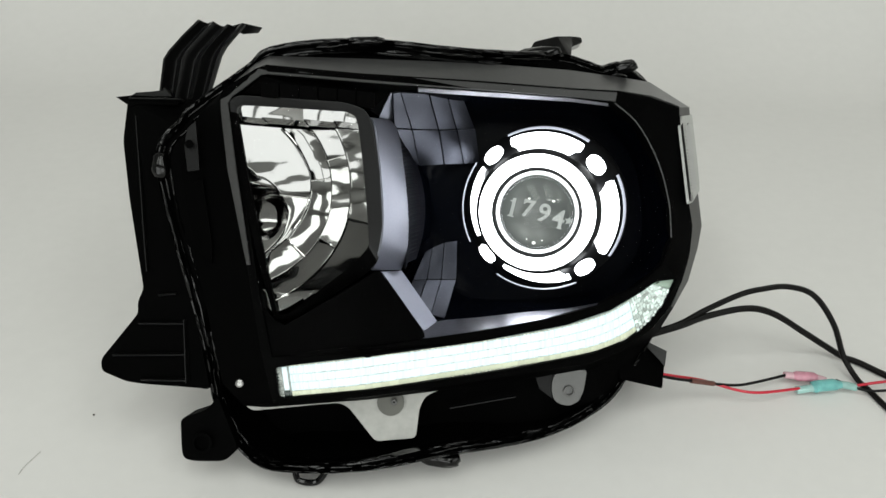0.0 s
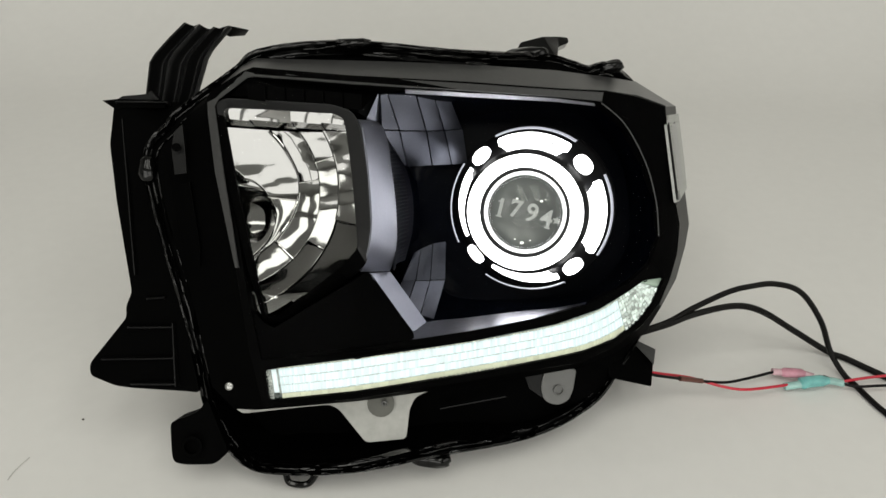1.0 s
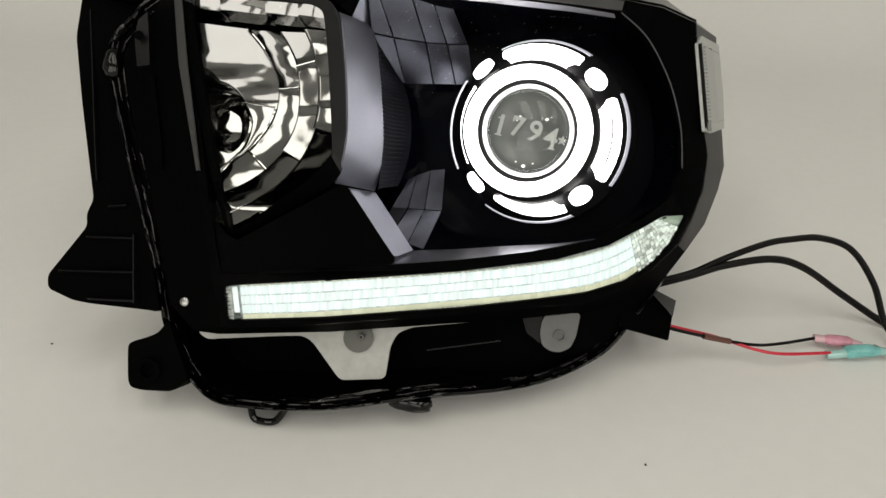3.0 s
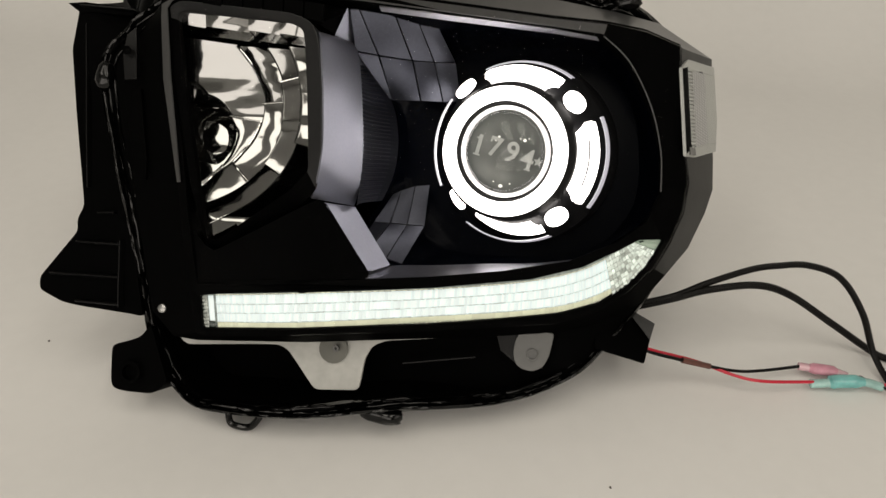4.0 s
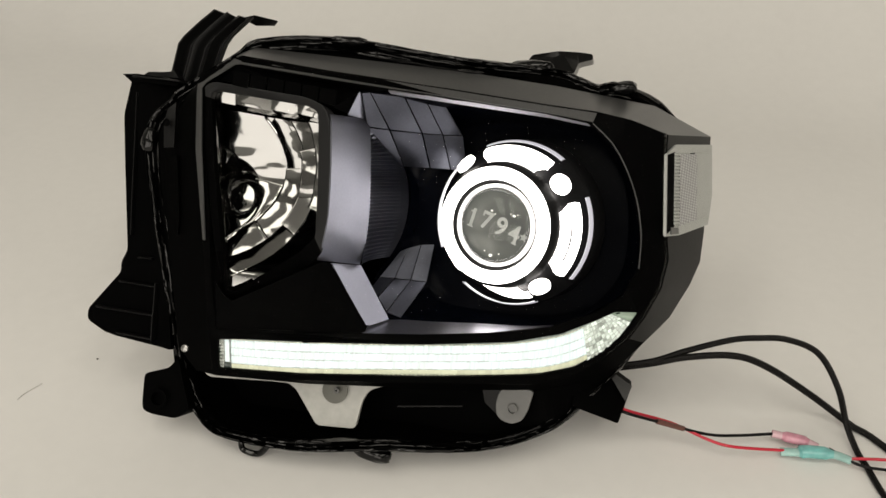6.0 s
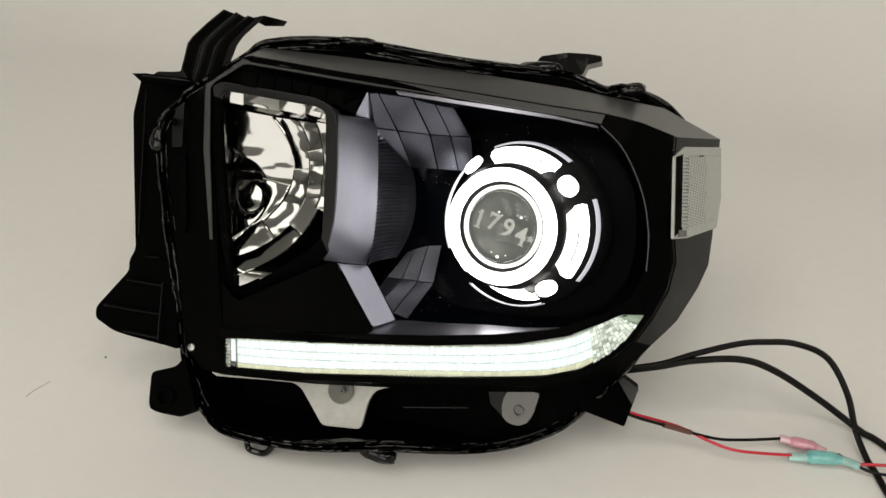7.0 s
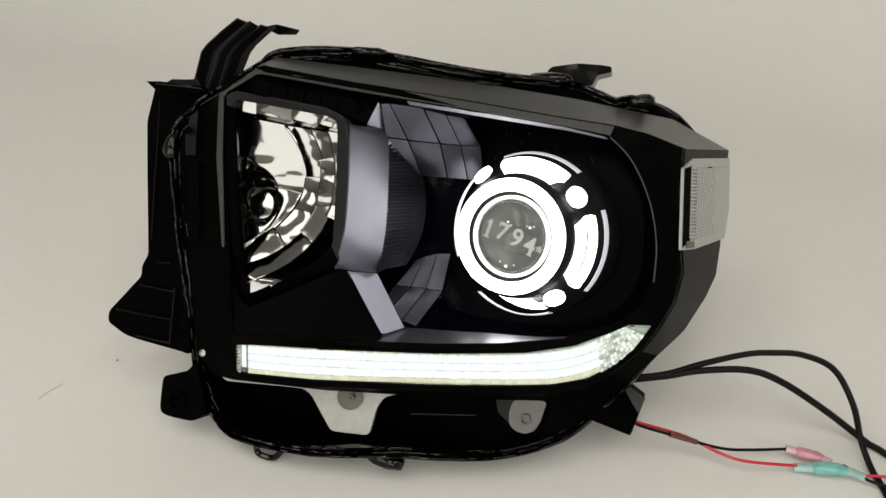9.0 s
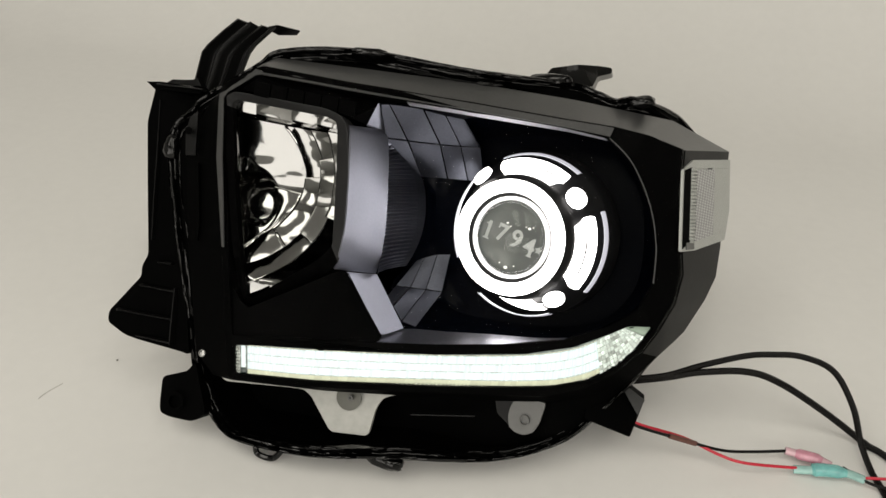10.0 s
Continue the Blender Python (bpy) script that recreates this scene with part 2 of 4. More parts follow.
# ---- the setting ----
def build_setting():
    bm = bmesh.new()
    prof = [(-2.65, 0.0), (1.35, 0.0)]
    prof += [(1.35 + 0.5 * math.sin(a), 0.5 - 0.5 * math.cos(a)) for a in (math.pi / 2 * k / 16 for k in range(1, 17))]
    prof += [(1.85, 2.7)]
    loft(bm, [[Vector((x, y, z)) for y, z in prof] for x in (-3.0, -1.5, 0.0, 1.5, 3.0)], closed=False)
    ob = part("backdrop", bm, PAPER, None, thick=0.0)
    tagged(ob, "seamless off-white paper sheet sweeping up behind the lamp", "backdrop", kind="structure")
    walls = (("wall_south", (-3, -2.7, -0.05), (3, -2.65, 2.7)), ("wall_west", (-3.05, -2.7, -0.05), (-3.0, 1.9, 2.7)), ("wall_east", (3.0, -2.7, -0.05), (3.05, 1.9, 2.7)), ("ceiling", (-3.05, -2.7, 2.7), (3.05, 1.9, 2.75)))
    for name, a, b in walls:
        bm = bmesh.new()
        bmesh.ops.create_cube(bm, size=1, matrix=Matrix.Translation((Vector(a) + Vector(b)) / 2) @ Matrix.Diagonal((*(Vector(b) - Vector(a)), 1)))
        tagged(part(name, bm, PAINT, None, flat=True), "plain grey painted " + ("ceiling" if name == "ceiling" else "wall") + " of the room", "ceiling" if name == "ceiling" else "wall", kind="structure")


build_setting()

# ---- the lamp ----
lamp = thing("headlight", "black truck headlight with a lit halo and light bar", "headlight", BODY @ Matrix.Translation(BASE))

FRONT = pts([(-168, 642, 113), (-165, 642, 120), (-141, 644, 136), (-134, 646, 139), (-64, 670, 137), (31, 700, 137), (107, 720, 135), (149, 727, 134), (178, 734, 131), (207, 752, 125), (209, 752, 90), (215, 757, 51), (221, 760, 21), (218, 758, -5), (208, 748, -29), (197, 741, -49), (179, 734, -68), (153, 728, -86), (123, 723, -97), (79, 713, -102), (7, 692, -110), (-60, 671, -116), (-125, 659, -120), (-131, 658, -119), (-140, 655, -78), (-149, 649, -13), (-162, 643, 60)])
REAR = pts([(-190, 664, 105), (-184, 664, 112), (-148, 670, 146), (-138, 674, 153), (-66, 688, 154), (31, 714, 156), (110, 742, 156), (156, 765, 155), (194, 800, 157), (250, 864, 144), (252, 858, 97), (254, 846, 51), (253, 832, 23), (246, 822, 1), (231, 802, -30), (211, 780, -54), (191, 765, -78), (160, 752, -94), (129, 742, -104), (80, 728, -110), (8, 712, -117), (-62, 700, -124), (-143, 688, -128), (-160, 684, -126), (-175, 676, -107), (-192, 668, -17), (-204, 664, 62)])
SEAL = pts([(-206, 673, 102), (-196, 673, 113), (-155, 676, 144), (-133, 679, 160), (-66, 690, 168), (31, 714, 165), (103, 756, 171), (127, 764, 167), (143, 768, 163), (162, 774, 167), (202, 850, 165), (237, 880, 123), (249, 870, 24), (240, 850, -5), (227, 830, -33), (209, 805, -56), (188, 785, -85), (164, 768, -112), (138, 755, -137), (86, 735, -158), (8, 707, -166), (-62, 698, -177), (-122, 697, -178), (-157, 709, -172), (-182, 705, -133), (-198, 681, -45), (-224, 672, 66)])
WINDOW = pts([(-161, 638, 110), (-159, 638, 115), (-137, 642, 131), (-132, 643, 133), (-63, 664, 131), (31, 698, 130), (107, 718, 128), (146, 724, 124), (167, 728, 106), (186, 735, 74), (196, 739, 40), (198, 739, 10), (188, 735, -14), (167, 728, -31), (132, 722, -48), (83, 712, -59), (31, 698, -67), (-15, 683, -72), (-81, 663, -79), (-131, 654, -83), (-140, 650, -34), (-147, 646, 18), (-156, 641, 64)])
SLOT = pts([(-129, 655, -91), (-126, 657, -115), (-60, 669, -111), (31, 698, -102), (78, 711, -96), (127, 722, -88), (157, 726, -78), (178, 732, -62), (192, 737, -46), (203, 742, -26), (183, 734, -28), (167, 728, -38), (142, 724, -52), (103, 717, -64), (31, 698, -75.5), (-59, 668, -83.8)])
BACK = Vector((0, 1, 0))


def build_shell():
    fo, re, se = straight(FRONT, 4), straight(REAR, 4), smooth(SEAL, sub=4)
    bm = bmesh.new()
    inner = [p + BACK * 0.004 for p in fo]
    top = range(4, 37)
    loft(bm, [[lp[i] for i in top] for lp in (inner, fo, re)], closed=False)
    # one black cover: overhead light coloured into its top wall, sheen into its end
    part("cover_top", bm, TOPLIT, lamp, "satin black top wall of the cover, greyed for overhead light", shade=30)
    bm = bmesh.new()
    end, rest = range(36, 61), [i % len(fo) for i in range(60, len(fo) + 5)]
    loft(bm, [[lp[i] for i in end] for lp in (inner, fo, re)], closed=False)
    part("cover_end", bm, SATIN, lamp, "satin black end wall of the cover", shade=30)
    bm = bmesh.new()
    loft(bm, [[lp[i] for i in rest] for lp in (inner, fo, re)], closed=False)
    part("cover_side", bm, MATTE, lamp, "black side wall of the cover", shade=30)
    bm = bmesh.new()
    wi, sl = straight(WINDOW, 4), rounded(SLOT, 0.003)
    filled(bm, [fo, wi, sl])
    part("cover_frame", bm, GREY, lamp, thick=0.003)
    # bevel paler than the black frame, its overhead light put into the colour
    part("lit_frame_bevel", bmesh_of(lambda bm: loft(bm, [pts([(-149, 647, -12), (-162, 641, 60), (-168, 641, 113), (-164, 641, 120), (-140, 643, 136), (-134, 645, 138), (-64, 669, 137), (31, 697, 136), (107, 717, 134), (148, 724, 133)]), pts([(-146, 645, -12), (-155, 637, 60), (-161, 636, 109), (-158, 636, 114), (-137, 640, 131), (-132, 641, 132), (-63, 662, 130), (30, 695, 130), (106, 715, 128), (146, 721, 125)])], closed=False)), BEVEL, lamp, "black bevel along the frame, greyed for overhead light", thick=0.001)
    # pale tube added in place of a reflected highlight at the window's edge
    part("frame_highlight", bmesh_of(lambda bm: tube(bm, [p - BACK * 0.001 for p in smooth(pts([(146, 724, 124), (167, 728, 106), (186, 735, 74), (196, 739, 40), (198, 739, 10)]), closed=False, sub=6)], 0.0006, 8)), BEVEL, lamp, "fine pale line for the highlight along the frame")
    # gutter between the cover and the sealed rim, deep along the bottom
    bm = bmesh.new()
    deep_a, deep_b = [], []
    for a, b in zip(re, se):
        w = min(max((-(b + BASE).z - 0.08) / 0.05, 0), 1) * min(max((0.14 - (b + BASE).x) / 0.03, 0), 1)
        ya, yb = a.y + 0.006, b.y
        deep = 0.762 - BASE.y
        deep_a.append(Vector((a.x, ya + (max(deep, ya) - ya) * w, a.z)))
        deep_b.append(Vector((b.x, yb + (max(deep, yb) - yb) * w, b.z)))
    loft(bm, [re, deep_a, deep_b, se])
    part("gutter", bm, MATTE, lamp)
    # sealed rim
    bm = bmesh.new()
    dense = smooth(SEAL, sub=36)
    c = sum(dense, Vector()) / len(dense)
    ridges = ((-1.0, 0.010), (-0.97, 0.001), (-0.90, -0.002), (-0.82, -0.003), (-0.75, -0.001), (-0.70, 0.0015), (-0.62, 0.001), (-0.54, 0.000), (-0.48, -0.0025), (-0.40, -0.0036), (-0.32, -0.0028), (-0.27, -0.0005), (-0.20, 0.000), (-0.14, -0.003), (-0.06, -0.0048), (0.03, -0.0042), (0.10, -0.0050), (0.18, -0.0040), (0.26, -0.001), (0.29, 0.004), (0.28, 0.010), (0.16, 0.016))
    rows = []
    for k, (a, h) in enumerate(ridges):
        row = []
        for i, p in enumerate(dense):
            d = dense[(i + 2) % len(dense)] - dense[i - 2]
            o = d.cross(BACK).normalized()
            o = o if o.dot(p - c) > 0 else -o
            z, x = (p + BASE).z, (p + BASE).x
            wide = 0.0085 if z < -0.10 else 0.0100 if x < -0.12 else 0.0105
            n1 = noise.noise(p * 20 + Vector((k * 0.45, 0, 0)))
            n2 = noise.noise(p * 80 + Vector((0, k * 0.7, 0)))
            n3 = noise.noise(p * 190 + Vector((k * 0.9, 0, 0)))
            low = 0.0030 * min(max((-0.09 - z) / 0.03, 0.0), 1.0)
            row.append(p + o * (low + a * wide + 0.0012 * n1 + 0.0004 * n2) + BACK * (h + 0.0014 * n1 + 0.0014 * n2 + 0.0007 * n3))
        rows.append(row)
    loft(bm, rows)
    part("sealed_rim", bm, GLOSS, lamp, "glossy black sealant rim", shade=100)
    # rear shell
    bm = bmesh.new()
    c2 = Vector((c.x, 0, c.z))
    loops = [[p + BACK * 0.004 for p in se]]
    for back, k in ((0.03, 0.97), (0.06, 0.90), (0.10, 0.72), (0.13, 0.55), (0.15, 0.30)):
        loops.append([Vector((c2.x + (p.x - c2.x) * k, (p.y * 0.7 - 0.0 + c.y * 0.3) + back, c2.z + (p.z - c2.z) * k)) for p in se])
    rows = loft(bm, loops)
    bm.faces.new(rows[-1])
    part("rear_shell", bm, MATTE, lamp)


build_shell()


def grid_between(rows, nu, nv, u0, u1, v0, v1):
    """Points of the sheet spanned by rows of control points; u along the rows, v across them."""
    def at_row(row, u):
        x = min(max(u, 0), 0.99999) * (len(row) - 1)
        i = int(x)
        return row[i].lerp(row[i + 1], x - i)
    out = []
    for a in range(nv + 1):
        v = (v0 + (v1 - v0) * a / nv) * (len(rows) - 1)
        j = min(int(v), len(rows) - 2)
        out.append([at_row(rows[j], u0 + (u1 - u0) * b / nu).lerp(at_row(rows[j + 1], u0 + (u1 - u0) * b / nu), v - j) for b in range(nu + 1)])
    return out


def build_chamber():
    rim = pts([(-41, 682, 125), (31, 712, 129), (109, 732, 128), (148, 735, 124), (170, 738, 106), (187, 742, 74), (196, 745, 40), (198, 746, 10), (187, 742, -13), (167, 736, -29), (135, 736, -48), (86, 738, -55), (32, 734, -59), (-4, 726, -62), (-33, 756, -32), (-25, 778, -5), (-17, 784, 27), (-18, 782, 58), (-28, 772, 83), (-42, 712, 102)])
    floor = pts([(-2, 794, 111), (40, 794, 124), (93, 794, 130), (135, 794, 127), (161, 794, 106), (178, 794, 80), (185, 794, 43), (185, 794, 11), (177, 794, -10), (159, 794, -31), (127, 794, -42), (88, 794, -47), (45, 794, -47), (16, 794, -42), (3, 794, -21), (-2, 794, 1), (-5, 794, 22), (-5, 794, 43), (-5, 794, 69), (-5, 794, 95)])
    bm = bmesh.new()
    a, b = smooth(rim, sub=3), smooth(floor, sub=3)
    mid = [p.lerp(q, 0.5) + BACK * 0.006 for p, q in zip(a, b)]
    loft(bm, [a, mid, b])
    filled(bm, [b])
    chamber = part("chamber", bm, LACQ, lamp, "gloss black lamp chamber", shade=50)
    # walls behind the window's edge
    wi = straight(WINDOW, 4)
    part("window_wall", bmesh_of(lambda bm: loft(bm, [wi, [p + BACK * 0.02 for p in wi]])), MATTE, lamp)
    part("lower_panel", bmesh_of(lambda bm: loft(bm, [pts([(-140, 655, -43), (-129, 656, -55), (-122, 657, -59), (-81, 660, -35), (-63, 662, -24), (-52, 668, -17), (-49, 682, -19), (-33, 686, -42), (-16, 694, -68)]), pts([(-135, 654, -69), (-132, 655, -84), (-120, 657, -82), (-90, 664, -79), (-73, 668, -77), (-58, 672, -76), (-42, 677, -75), (-29, 681, -73), (-15, 686, -72)])], closed=False)), MATTE, lamp, "black lower panel", shade=85, thick=0.002)
    part("upper_panel", bmesh_of(lambda bm: slab(bm, pts([(-162, 644, 110), (-137, 646, 132), (-63, 663, 129), (-18, 682, 130), (-41, 684, 126), (-51, 678, 106), (-56, 656, 107), (-75, 652, 112), (-153, 648, 119)]), BACK * 0.004)), MATTE, lamp, "black upper panel")
    part("top_trim", bmesh_of(lambda bm: loft(bm, [pts([(-20, 683, 129), (31, 702, 130), (107, 722, 128), (141, 728, 125)]), pts([(-20, 691, 128), (31, 710, 128), (109, 731, 127), (143, 736, 124)])], closed=False)), TRIM, lamp, "thin satin gunmetal trim", thick=0.001)
    part("lower_ledge", bmesh_of(lambda bm: loft(bm, [smooth(pts([(-17, 694, -68), (-4, 723, -62), (32, 731, -59), (71, 736, -55), (106, 738, -52), (136, 738, -47)]), closed=False), smooth(pts([(-16, 684, -72), (-4, 688, -71), (31, 699, -67), (69, 710, -62), (103, 718, -56), (134, 724, -49)]), closed=False)], closed=False)), LEDGE, lamp, "glossy dark ledge", thick=0.001)
    # moulded tiles with grooves between them
    for rows in ((pts([(-40, 674, 124), (-35, 680, 126), (-12, 704, 129), (3, 718, 130), (17, 730, 130), (32, 740, 131)]), pts([(-41, 702, 100), (-27, 722, 102), (-4, 748, 105), (12, 760, 107), (29, 768, 109), (44, 774, 109)]), pts([(-24, 762, 76), (-22, 765, 75), (1, 774, 77), (19, 780, 78), (34, 783, 79), (50, 785, 79)])), (pts([(-16, 770, -3), (-10, 773, 1), (1, 777, 6), (13, 780, 8), (29, 783, 8)]), pts([(-27, 750, -28), (-15, 758, -28), (-2, 766, -28), (12, 772, -28), (28, 776, -28)]), pts([(-29, 737, -37), (-21, 731, -45), (-11, 730, -57), (1, 736, -61), (16, 744, -60)]))):
        n = len(rows[0]) - 1
        for j in range(2):
            for i in range(n - 1):
                g, gv = 0.034 / n, 0.010
                sheet = grid_between(rows, 5, 5, i / n + g, (i + 1) / n - g, j / 2 + gv, (j + 1) / 2 - gv)
                for a_ in range(6):
                    for b_ in range(6):
                        k = math.sin(math.pi * a_ / 5) * math.sin(math.pi * b_ / 5)
                        sheet[a_][b_] = sheet[a_][b_] - BACK * (0.0006 + 0.0001 * k)
                bm = bmesh.new()
                loft(bm, sheet, closed=False)
                part("tile", bm, GUN2, chamber, thick=0.002)
    # finely ribbed inner wall
    wr, rb = smooth(pts([(-40, 700, 106), (-35, 699, 84), (-31, 699, 52), (-29, 701, 19), (-31, 705, -17)]), closed=False, sub=6), smooth(pts([(-41, 702, 102), (-24, 766, 77), (-17, 777, 50), (-17, 777, 21), (-23, 768, -5), (-31, 742, -29)]), closed=False, sub=6)
    bm = bmesh.new()
    ribs, rows = 44, []
    edge = [grid_between([rb, rb], 1, 1, s / 60, s / 60, 0, 1)[0][0] for s in range(61)]
    for k in range(4 * ribs + 1):
        u = k / (4 * ribs)
        pa = grid_between([wr, wr], 1, 1, u, u, 0, 1)[0][0]
        want = pa.z + 0.008
        pb = min(edge, key=lambda p: abs(p.z - want))
        j = edge.index(pb)
        if 0 < j < 60:
            lo, hi = (edge[j], edge[j + 1]) if pb.z >= want else (edge[j - 1], edge[j])
            pb = lo.lerp(hi, min(max((lo.z - want) / max(lo.z - hi.z, 1e-6), 0), 1))
        wave = (0.0, 1.0, 1.0, 0.0)[k % 4]
        rows.append([pa.lerp(pb, v / 6) + Vector((0.0030 * (wave - 0.5) * min(v, 1) * (1 - v / 6), 0, 0)) + Vector((-0.004, 0.002, 0)) * math.sin(math.pi * v / 6) for v in range(7)])
    loft(bm, rows, closed=False)
    tagged(part("ribbed_wall", bm, GUN3, lamp, "finely ribbed gunmetal wall", shade=20))


build_chamber()


def build_reflector():
    bo, bi = pts([(-163, 640, 110), (-155, 640, 116), (-74, 643, 111), (-59, 644, 106), (-53, 644, 95), (-48, 645, 60), (-46, 648, 18), (-50, 657, -10), (-62, 667, -20), (-120, 670, -57), (-131, 664, -57), (-140, 649, -14), (-154, 645, 52)]), pts([(-157, 645, 107), (-153, 646, 110), (-75, 650, 105), (-67, 651, 102), (-65, 651, 95), (-61, 652, 61), (-58, 654, 22), (-57, 656, 2), (-69, 656, -12), (-121, 658, -51), (-128, 656, -51), (-135, 652, -15), (-148, 647, 52)])
    o, i = rounded(bo, 0.006, 4), rounded(bi, 0.004, 4)
    loops = [[p + BACK * 0.02 for p in o], o, [p.lerp(q, 0.75) for p, q in zip(o, i)], i, [p + BACK * 0.006 for p in i]]
    upper, lower = list(range(0, 38)), [k % 65 for k in range(37, 66)]
    bezel = part("reflector_bezel", bmesh_of(lambda bm: loft(bm, [[lp[k] for k in upper] for lp in loops], closed=False)), BEZEL, lamp, "satin charcoal bezel round the reflector", bevel=0.0008)
    part("bezel_sill", bmesh_of(lambda bm: loft(bm, [[lp[k] for k in lower] for lp in loops], closed=False)), MATTE, bezel, "black lower edge of the bezel")
    bowl = part("reflector_bowl", bmesh_of(lambda bm: slab(bm, [p + BACK * 0.118 for p in o], BACK * 0.004)), LACQ, lamp, "dark back of the reflector")
    # side of the bowl, gently rippled
    od, idn = straight(o, 5), straight(i, 5)
    rows = []
    for k in range(13):
        f = k / 12
        row = []
        for p, q in zip(od, idn):
            hidden = min(max((-0.100 - (p + BASE).x) / 0.02, 0.0), 1.0)          # the bowl runs on behind the frame
            w = p.lerp(q, 1.0 - 0.5 * f) + BACK * (0.006 + 0.050 * f) + Vector((-0.016 * hidden * min(1.0, 3 * f), 0, 0))
            d = (p - q)
            d.y = 0
            d.normalize()
            row.append(w + d * ((0.0016 * noise.noise(w * 45) + 0.0008 * math.sin(f * 23)) * min(1.0, 4 * f)))
        rows.append(row)
    part("bowl_wall", bmesh_of(lambda bm: loft(bm, rows)), CHROME, bowl, "chromed side of the bowl", shade=60)
    cx, cz = -0.168, 0.048
    shrunk = [p.lerp(q, 0.35) + Vector((-0.026 * min(max((-0.100 - (p + BASE).x) / 0.02, 0.0), 1.0), 0, 0)) for p, q in zip(o, i)]

    def inside(x, z, loop):
        odd = False
        for p, q in zip(loop, loop[1:] + loop[:1]):
            if (p.z > z) != (q.z > z) and x < (q.x - p.x) * (z - p.z) / (q.z - p.z) + p.x:
                odd = not odd
        return odd

    def deep(x, z):
        """The bowl's own curve, before it is cut into facets."""
        dx, dz = x + 0.112, z - 0.058
        return 0.702 + 0.11 * dx - 0.04 * dz - (3.2 if dx > 0 else 1.0) * dx * dx - (1.8 if dz > 0 else 3.8) * dz * dz

    # step edges, as radius over angle: the socket's cone, then three ever wider arcs
    steps = ((-110, -78, -61, -40, -23, -2, 40, 110), (60, 60, 56, 50, 45, 32, 18, 20)), ((-110, -80, -59, -33, -11, 12, 31, 51, 75, 110), (74, 70, 57, 56, 58, 60, 60, 62, 68, 72)), ((-110, 0, 110), (80, 77, 80)), ((-110, 0, 110), (97, 93, 98)), ((-110, 110), (125, 125))
    # for every band: its set-back and the cuts across it, in degrees
    plan = ((0.012, (-110, -12, 110)), (0.000, (-110, -52, -6, 110)), (0.001, (-110, -44, 8, 48, 110)), (-0.007, (-110, -30, 18, 110)), (-0.014, (-110, -14, 110)))
    random.seed(5)
    for k, (back, cuts) in enumerate(plan):
        for t0, t1 in zip(cuts, cuts[1:]):
            da, db = random.uniform(-0.15, 0.15) * (1.6 if k > 2 else 1.0), random.uniform(-0.12, 0.12)
            ax, az = (0.10, -0.11) if k == 1 and t1 > 90 else (0.0, 0.0)          # the large upper panel is turned towards the window side
            if ax:
                da = db = 0.0
            br, seed = random.uniform(-0.0006, 0.0014), random.uniform(0, 50)
            n, m = max(10, int((t1 - t0) * 0.8)), 16
            tm = 0.5 * (t0 + t1)
            calm = 0.7 if ax else 1.0
            rim_edge, end_edge = [], []
            bm = bmesh.new()
            vs = []
            # the outermost two rings are the facet's rounded step edges
            for a in range(-2, m + 3):
                f, oa = min(max(a / m, 0), 1), max(-a, a - m, 0)
                row = []
                for b in range(-1, n + 2):
                    g, ob_ = min(max(b / n, 0), 1), max(-b, b - n, 0)
                    t = t0 + (t1 - t0) * g
                    r1 = np.interp(t, *steps[k]) / 1000
                    r0 = np.interp(t, *steps[k - 1]) / 1000 if k else 0.004
                    rr = r0 + (r1 - r0) * f + 0.0002 * oa * (1 if a > m else -1)
                    t = radians(t) + 0.0002 * ob_ / rr * (1 if b > n else -1)
                    x, z = cx + rr * math.cos(t), cz + rr * math.sin(t)
                    y = deep(x, z) + ax * (x + 0.15) + az * (z - 0.08) + back + da * (rr - 0.5 * (r0 + r1)) + db * (t - radians(tm)) * rr * 0.4 - br * math.sin(math.pi * f)
                    y += calm * 0.0021 * noise.noise(Vector((x * 13, z * 44, seed))) + 0.0005 * noise.noise(Vector((x * 40, z * 105, seed + 9))) + 0.00010 * noise.noise(Vector((x * 120, z * 190, seed)))
                    if inside(x - BASE.x, z - BASE.z, shrunk) and -0.046 < z < 0.097:
                        if a == m and k < 4:
                            rim_edge.append(Vector((x, max(y, 0.662), z)) - BASE)
                        if b == n and 0 <= a <= m and 0 < k:
                            end_edge.append(Vector((x, max(y, 0.662), z)) - BASE)
                    y += (0.0, 0.0003, 0.0110)[oa] + (0.0, 0.0016)[ob_]
                    row.append(bm.verts.new(Vector((x, max(y, 0.662), z)) - BASE))
                vs.append(row)
            for a in range(len(vs) - 1):
                for b in range(len(vs[0]) - 1):
                    quad = (vs[a][b], vs[a][b + 1], vs[a + 1][b + 1], vs[a + 1][b])
                    c = sum((v.co for v in quad), Vector()) / 4
                    if inside(c.x, c.z, shrunk) and c.z + BASE.z > -0.048:
                        bm.faces.new(quad)
            bmesh.ops.delete(bm, geom=[v for v in bm.verts if not v.link_faces], context="VERTS")
            bmesh.ops.bisect_plane(bm, geom=list(bm.verts) + list(bm.edges) + list(bm.faces), plane_co=P(-157, 0, 100), plane_no=(0.05, 0, 1), clear_outer=True)
            if bm.faces:
                part("reflector_facet", bm, CHROME, bowl, shade=75)
                # thin pale tubes added as the highlights along the facet's edges
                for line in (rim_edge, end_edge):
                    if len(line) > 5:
                        part("edge_glint", bmesh_of(lambda bm: tube(bm, line, 0.0006, 8)), GLINT, bowl)
            else:
                bm.free()
